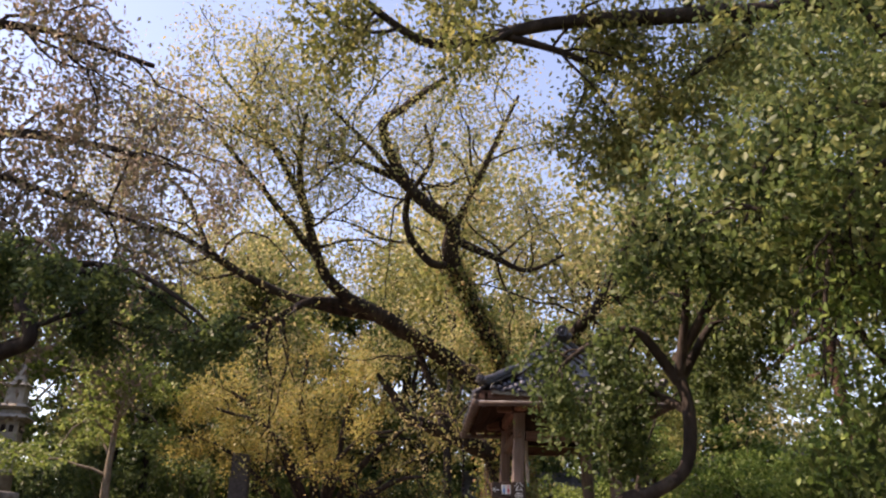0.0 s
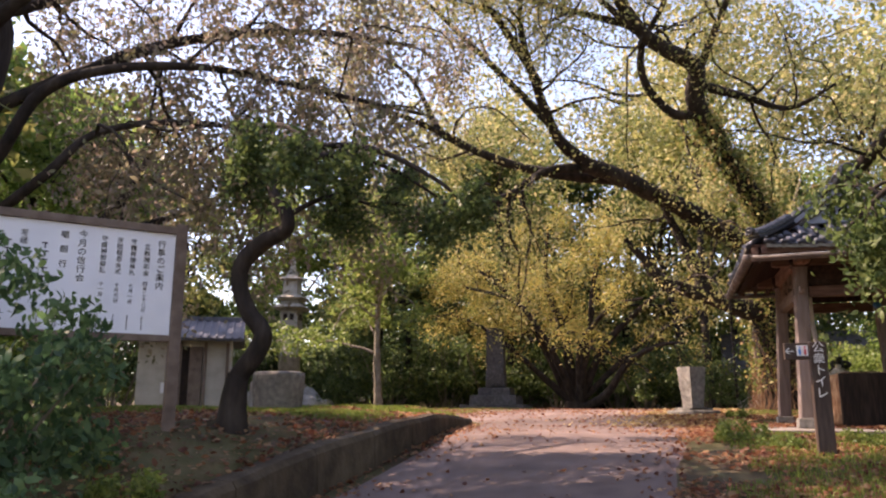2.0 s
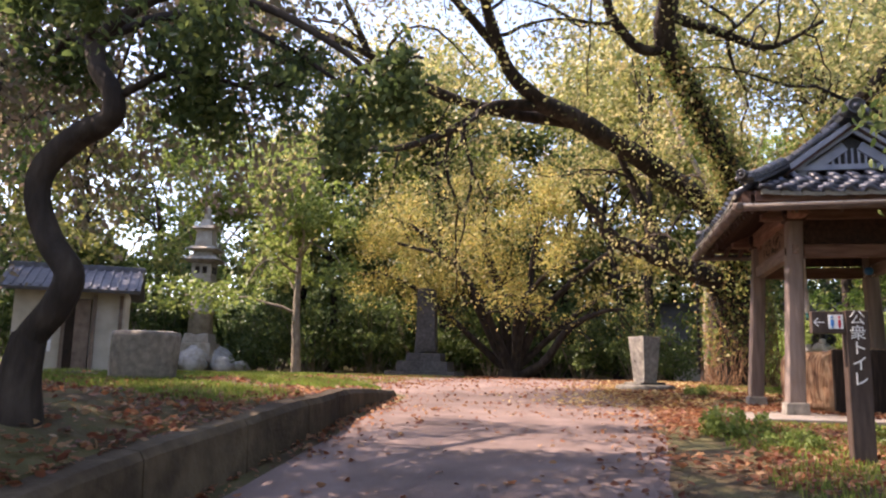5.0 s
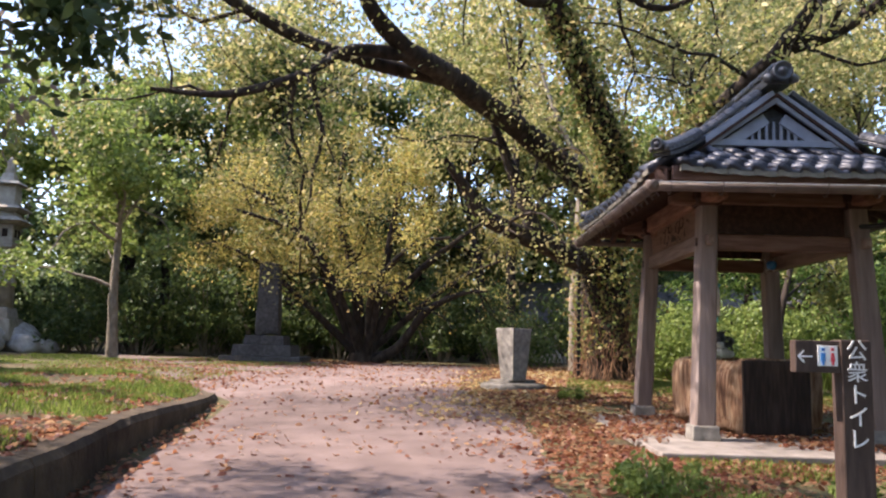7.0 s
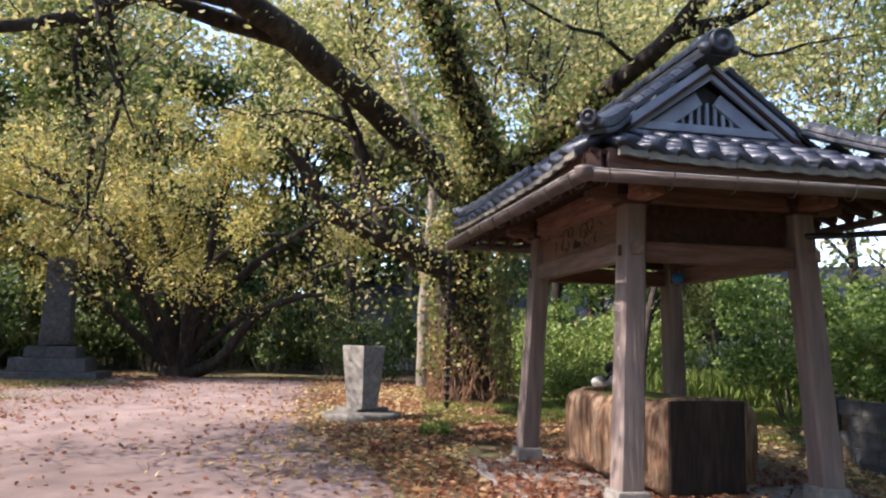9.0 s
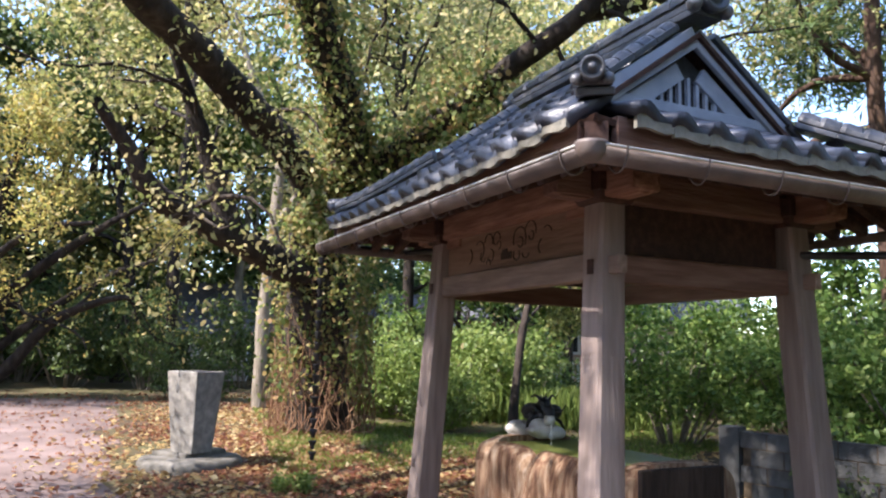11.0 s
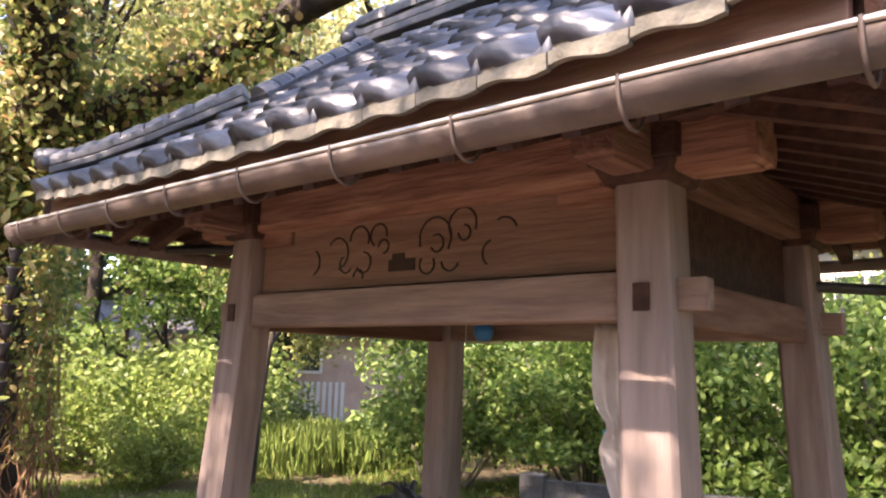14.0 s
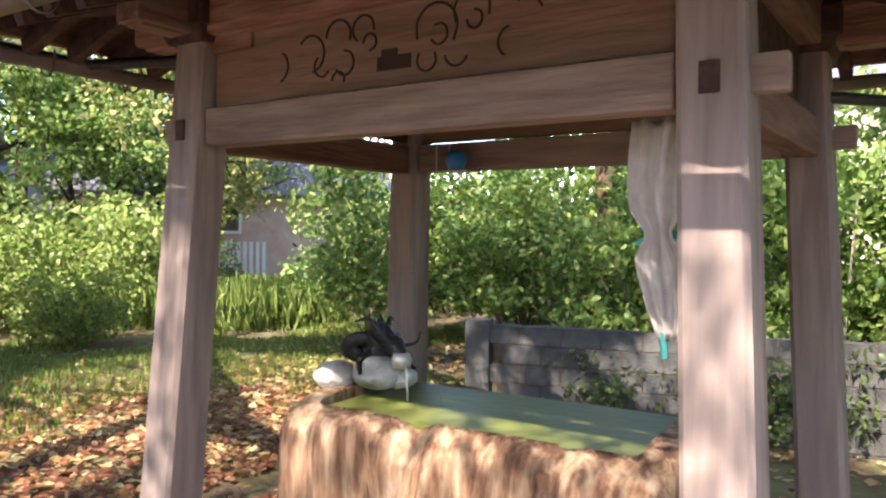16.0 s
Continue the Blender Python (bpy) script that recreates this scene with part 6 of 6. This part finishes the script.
place(w_side, [(6.3, 10.6, 0.78), (5.6, 7.4, 0.72)], rr)
place(w_lime, [(8.0, 28.2, 0.6), (4.6, 26.2, 0.55), (6.4, 28.6, 0.7), (-12.3, 11.1, 0.9), (-15.8, 14.3, 1), (-13.5, 7.5, 1), ], rr)
# unseen trees added behind the start to close the place and shade it
place(copy_thing(w_olive, pose(0, 0, 0)), [(-5, -9, 1.0), (4, -10, 1.1), (11, -4, 1.0), (-12, -3, 1.0), (13, 5, 1.0)], rr)

w_yellow = crown_tree("autumn_tree", 45, M_YELLOW, M_BARK, 13.0, 7.0, "tall tree with thin yellow-green autumn leaves", 6000, 0.24, 0.2)
place(w_yellow, [(-1.9, 29.8, 1), (3.8, 28.8, 0.95), (-9.8, 30.9, 1), (7.9, 27.7, 0.62), (8.4, 31.7, 1), (13.3, 30.1, 1), (-6.1, 36.8, 1.2), (8.2, 38.8, 1.3)], rr)
# trees on the bank beside the walk's start, out of view, that shade it
place(copy_thing(w_olive, pose(0, 0, 0)), [(-9.5, 2.4, 0.85), (-11.0, -1.5, 1.0), (-12.5, 5.2, 1.0)], rr)

s_dark = shrub("evergreen_shrub", 51, M_DARKLEAF, 2.4, 2.2, "dark evergreen shrub at the wood's edge", 2600, 0.16)
place(s_dark, [(-15.6, 28.6, 1.1), (-13.7, 28.2, 1.2), (-11.7, 29.0, 1.1), (-9.9, 29.3, 1.2), (-17.6, 29.9, 1.2), (-20.5, 28.8, 1.2), (-7.5, 30.0, 1.1), (-4.4, 31.1, 1.1), (-2.4, 30.3, 1), (0.0, 31.8, 1.1), (-22.7, 25.3, 1.2), (-12.3, 31.7, 1.4), (-16.2, 31.4, 1.4), (-8.9, 32.3, 1.4), (-1.5, 27.0, 0.7), (5.0, 23.4, 0.5), (6.4, 25.2, 0.55), (3.2, 26.8, 0.8), (8.6, 23.6, 0.9), (1.8, 27.8, 0.9), (-22.4, 29.6, 1.3), (-5.9, 33.0, 1.3), (6.7, 10.5, 1), (8.1, 11.8, 1.1), (10.0, 10.5, 1.5), (6.1, 9.2, 0.9)], rr)
rs_ = random.Random(77)
ring = [(-36 + 2.6 * k, 41 + rs_.uniform(-2, 3), rs_.uniform(1.3, 2.0)) for k in range(22)] + [(-30 + rs_.uniform(-3, 3), 2 + 3.2 * k, rs_.uniform(1.3, 1.9)) for k in range(11)] + [(21 + rs_.uniform(-2, 2), 0 + 3.4 * k, rs_.uniform(1.3, 1.8)) for k in range(11)]
place(copy_thing(s_dark, pose(0, 0, 0)), ring + [(-30 + 3.4 * k, 47 + rs_.uniform(-2, 2), rs_.uniform(2.6, 3.4)) for k in range(14)] + [(-21.5 + rs_.uniform(-1, 1), 22 + 3 * k, 1.9) for k in range(3)], rr)
s_lime = shrub("bright_shrub", 52, M_LIME, 2.0, 2.3, "bright green leafy shrub in the sun", 7500, 0.095)
place(s_lime, [(6.1, 20.1, 1.05), (7.7, 18.9, 1.15), (8.0, 16.9, 1.2), (8.3, 15.2, 1.2), (8.5, 13.3, 1.25), (9.6, 16.1, 1.5), (9.8, 13.2, 1.5), (9.4, 19.2, 1.4), (-10.7, 9.7, 0.8)], rr)
s_green = shrub("green_shrub", 53, M_GREEN, 2.2, 1.9, "green shrub beyond the pavilion", 4200, 0.12)
place(s_green, [(3.1, 22.2, 0.55), (4.3, 24.1, 0.75), (5.0, 25.6, 0.8), (2.5, 25.6, 0.9), (4.7, 25.0, 1.1), (3.7, 25.3, 1.05), (4.8, 27.8, 1), (9.1, 21.9, 1), (10.9, 24.2, 1.2), (11.6, 20.5, 1.2), (11.7, 16.6, 1.4), (11.5, 12.8, 1.4), (-10.2, 7.3, 0.9), (-9.0, 5.6, 1.0), (10.6, 8.3, 1.3), (5.2, 29.3, 1.1), (3.6, 23.6, 1.0), (2.6, 24.0, 0.9)], rr)
s_wall = shrub("dark_shrub", 56, M_DARKLEAF, 1.4, 1.1, "dark leafy plant hanging over the block wall", 2600, 0.09)
place(s_wall, [(6.2, 17.0, 0.8), (6.6, 16.2, 0.75), (7.0, 15.2, 0.9)], rr)
s_near = shrub("maple_shrub", 54, M_NEARLEAF, 1.3, 1.75, "dark green shrub close beside the path", 7000, 0.078)
place(s_near, [(-2.4, 3.42, 0.92), (-3.08, 4.08, 1.0)], rr)

s_fern = shrub("low_plant", 55, M_GREEN, 1.5, 0.9, "low green leafy weed among fallen leaves", 900, 0.2)
place(s_fern, [(0.7, 11.0, 0.3), (1.1, 10.3, 0.22), (2.0, 10.8, 0.25), (-2.75, 5.2, 0.28), (-3.3, 5.4, 0.22), (0.1, 17.2, 0.25), (3.5, 11.5, 0.35)], rr)

# bare pale trunk by the pillar, and small trees between the pavilion and the houses
build_tree("pale_tree", (0.06, 24.76, 1.80), [
    ([(0.11, 24.76, 1.65), (0.10, 24.76, 3.47), (0.20, 24.74, 5.29), (0.29, 24.80, 7.11)], 0.14, 0.10),
    ([(0.20, 24.74, 5.29), (1.01, 24.34, 6.70), (1.61, 24.12, 8.12)], 0.08, 0.03),
    ([(0.29, 24.80, 6.90), (-0.43, 24.84, 8.51), (-0.83, 24.79, 9.71)], 0.09, 0.03),
], "slim tree with a smooth pale grey trunk", "tree", 18, M_PALEBARK, M_YELLOW, 0.13, 2600, 6, 1.6, 5, 0.8, 0.3, 0.05, 0.2, 0.2, 1)


build_tree("sapling", (3.9, 21.2, 1.75), [
    ([(3.88, 21.2, 1.65), (3.95, 21.25, 2.5), (4.12, 21.4, 3.4), (4.4, 21.6, 4.4)], 0.085, 0.05),
    ([(4.4, 21.6, 4.3), (4.8, 21.4, 5.2), (5.4, 21.3, 5.8)], 0.04, 0.015),
    ([(4.3, 21.5, 4.2), (3.9, 21.8, 5.0), (3.4, 22.0, 5.5)], 0.04, 0.015),
    ([(4.15, 21.4, 3.5), (4.8, 21.9, 4.0), (5.5, 22.2, 4.1)], 0.03, 0.012),
], "slim leaning sapling with thin yellow-green leaves on the lawn", "tree", 19, M_BARK, M_OLIVE, 0.09, 3600, 6, 1.1, 5, 0.6, 0.1, 0.15, 0.3, 0.12, 1)


# ---- parked car ----
def car(at, rz):
    c = empty("car", pose(*at, 0, 0, rz), "white parked car half hidden behind the tree", "car")
    side = [(-2.0, 0.35), (-2.05, 0.75), (-1.75, 0.98), (-1.15, 1.05), (-0.6, 1.45), (0.9, 1.5), (1.7, 1.1), (2.05, 1.0), (2.1, 0.4)]
    bm = bmesh.new()
    rings = []
    for y, k in ((-0.82, 0.96), (-0.7, 1.0), (0.7, 1.0), (0.82, 0.96)):
        rings.append([bm.verts.new((x * k, y * (1 - 0.12 * (z > 1.2)), 0.3 + (z - 0.3) * k)) for x, z in side])
    n = len(side)
    for a, b in zip(rings, rings[1:]):
        for i in range(n):
            bm.faces.new((a[i], a[(i + 1) % n], b[(i + 1) % n], b[i]))
    bm.faces.new(rings[0]), bm.faces.new(rings[-1][::-1])
    bmesh.ops.recalc_face_normals(bm, faces=bm.faces)
    bmesh.ops.bevel(bm, geom=bm.edges[:], offset=0.03, segments=2, affect="EDGES")
    part("body", bm, M_WHITE, c, "glossy white body", True)
    for y in (-0.745, 0.745):
        part("side_window", box((0.1, y, 1.22), (1.5, 0.03, 0.3), 0.01), M_GLASSDARK, c)
    part("windscreen", box((-0.92, 0, 1.24), (0.03, 1.2, 0.5), 0.01, Matrix.Rotation(radians(52), 3, "Y")), M_GLASSDARK, c)
    for x in (-1.3, 1.35):
        for y in (-0.78, 0.78):
            w = part("wheel", lathe([(0.2, -0.1), (0.29, -0.1), (0.31, -0.06), (0.31, 0.06), (0.29, 0.1), (0.2, 0.1)], 20), M_INK, c, "", True)
            w.matrix_local = pose(x, y, 0.31, 90, 0, 0)
            part("rim", lathe([(0.19, -0.104), (0.19, 0.104)], 14), M_STEEL, w)
    return c


car((4.2, 30.8, float(ground_z(4.2, 30.8))), 20)

# ---- grass and fallen leaves ----
def blades(name, n, spots, height, seed, label):
    rng = np.random.default_rng(seed)
    pts = []
    for (x0, x1, y0, y1), share in spots:
        k = int(n * share)
        pts.append(np.stack([rng.uniform(x0, x1, k), rng.uniform(y0, y1, k)], 1))
    p = np.concatenate(pts)
    keep = np.array([noise.noise(Vector((a * 0.9, b * 0.9, seed))) > -0.12 for a, b in p])
    p = p[keep]
    clear = ~((p[:, 0] > wall_x(p[:, 1]) - 0.15) & (p[:, 0] < path_right(p[:, 1]) - 0.05))
    inside = (np.abs(p[:, 0] - 2.1) < 1.7) & (np.abs(p[:, 1] - 14.75) < 1.9)
    p = p[clear & ~inside]
    c = np.stack([p[:, 0], p[:, 1], ground_z(p[:, 0], p[:, 1]) + height * 0.35], 1)
    up = np.tile([0, 0, 1.6], (len(c), 1))
    return tagged(new(name, leaf_mesh(name, c, height, rng, M_GRASS, 0.13, -0.6, 0, up)), label, "grass", kind="stuff")


blades("grass", 95000, [((-9, -3.2, 8.5, 17), 0.42), ((-15, -6, 15, 25), 0.22), ((0.6, 3.5, 6.5, 13), 0.12), ((0, 7.5, 18.0, 27), 0.62)], 0.085, 61, "short sunlit grass on the bank and under the trees")


def litter(name, n, spots, size, seed, label):
    rng = np.random.default_rng(seed)
    pts = []
    for (x0, x1, y0, y1), share in spots:
        k = int(n * share)
        pts.append(np.stack([rng.uniform(x0, x1, k), rng.uniform(y0, y1, k)], 1))
    p = np.concatenate(pts)
    p = p + rng.normal(size=p.shape) * 0.7
    on = (p[:, 0] > path_left(p[:, 1])) & (p[:, 0] < path_right(p[:, 1]) - 0.1)
    edge = np.minimum(p[:, 0] - path_left(p[:, 1]), path_right(p[:, 1]) - p[:, 0])
    keep = ~on | (rng.uniform(size=len(p)) < (0.018 + 0.25 * np.clip((p[:, 1] - 9.5) / 8.5, 0, 1) ** 1.5) + 0.85 * np.exp(-edge / 0.22))
    clump = np.array([noise.noise(Vector((a * 1.1, b * 1.1, seed))) for a, b in p])
    keep &= clump > rng.uniform(-0.6, 0.35, len(p))
    keep &= (p[:, 0] < 1.2) | (rng.uniform(size=len(p)) < np.clip((20.2 - p[:, 1]) / 1.6, 0.06, 1))
    p = p[keep]
    inside = (np.abs(p[:, 0] - 2.1) < 1.6) & (np.abs(p[:, 1] - 14.75) < 1.8)
    z = np.where(inside, 1.635, ground_z(p[:, 0], p[:, 1]) + 0.022) + rng.uniform(0, 0.02, len(p))
    return tagged(new(name, leaf_mesh(name, np.stack([p[:, 0], p[:, 1], z], 1), size, rng, M_LITTER, 0.6, 0, 0.82, fine=True)), label, "leaves", kind="stuff")


litter("fallen_leaves", 115000, [((-3, 3.5, 4, 13), 0.30), ((-1.5, 4, 12, 21), 0.22), ((-8, -2.6, 2, 14), 0.18), ((-10, 3, 15, 28), 0.30)], 0.068, 71, "red-brown and tan fallen leaves scattered on path and bank")

M_DRY = leaf_mat("dry_tan_leaf", [(0.22, 0.13, 0.05), (0.38, 0.25, 0.10), (0.50, 0.37, 0.17), (0.58, 0.48, 0.26)])
rng = np.random.default_rng(72)
p = np.stack([rng.uniform(-1.5, 7, 26000), rng.uniform(15, 25, 26000)], 1)
keep = np.array([noise.noise(Vector((a * 0.8, b * 0.8, 5))) for a, b in p]) > rng.uniform(-0.5, 0.4, len(p))
p = p + rng.normal(size=p.shape) * 0.6
keep &= ~((np.abs(p[:, 0] - 2.1) < 1.7) & (np.abs(p[:, 1] - 14.75) < 1.95))
keep &= (p[:, 0] < 1.2) | (rng.uniform(size=len(p)) < np.clip((20.2 - p[:, 1]) / 1.6, 0.06, 1))
p = p[keep]
z = ground_z(p[:, 0], p[:, 1]) + rng.uniform(0.02, 0.045, len(p))
tagged(new("dry_leaves", leaf_mesh("dry_leaves", np.stack([p[:, 0], p[:, 1], z], 1), 0.09, rng, M_DRY, 0.6, 0, 0.8)), "tan dry leaves lying in the thin grass", "leaves", kind="stuff")

# tall reedy grass in front of the shrubs
rng = np.random.default_rng(64)
n = 9000
p = np.stack([rng.normal(5.9, 0.75, n), rng.normal(22.6, 0.55, n)], 1)
h = rng.uniform(0.0, 0.55, n)
up = np.tile([0, 0, 1.8], (n, 1))
tagged(new("reed_grass", leaf_mesh("reed_grass", np.stack([p[:, 0], p[:, 1], ground_z(p[:, 0], p[:, 1]) + h], 1), 0.34, rng, M_GREEN, 0.06, -0.6, 0, up)), "green reedy grass behind the pavilion", "grass", kind="stuff")
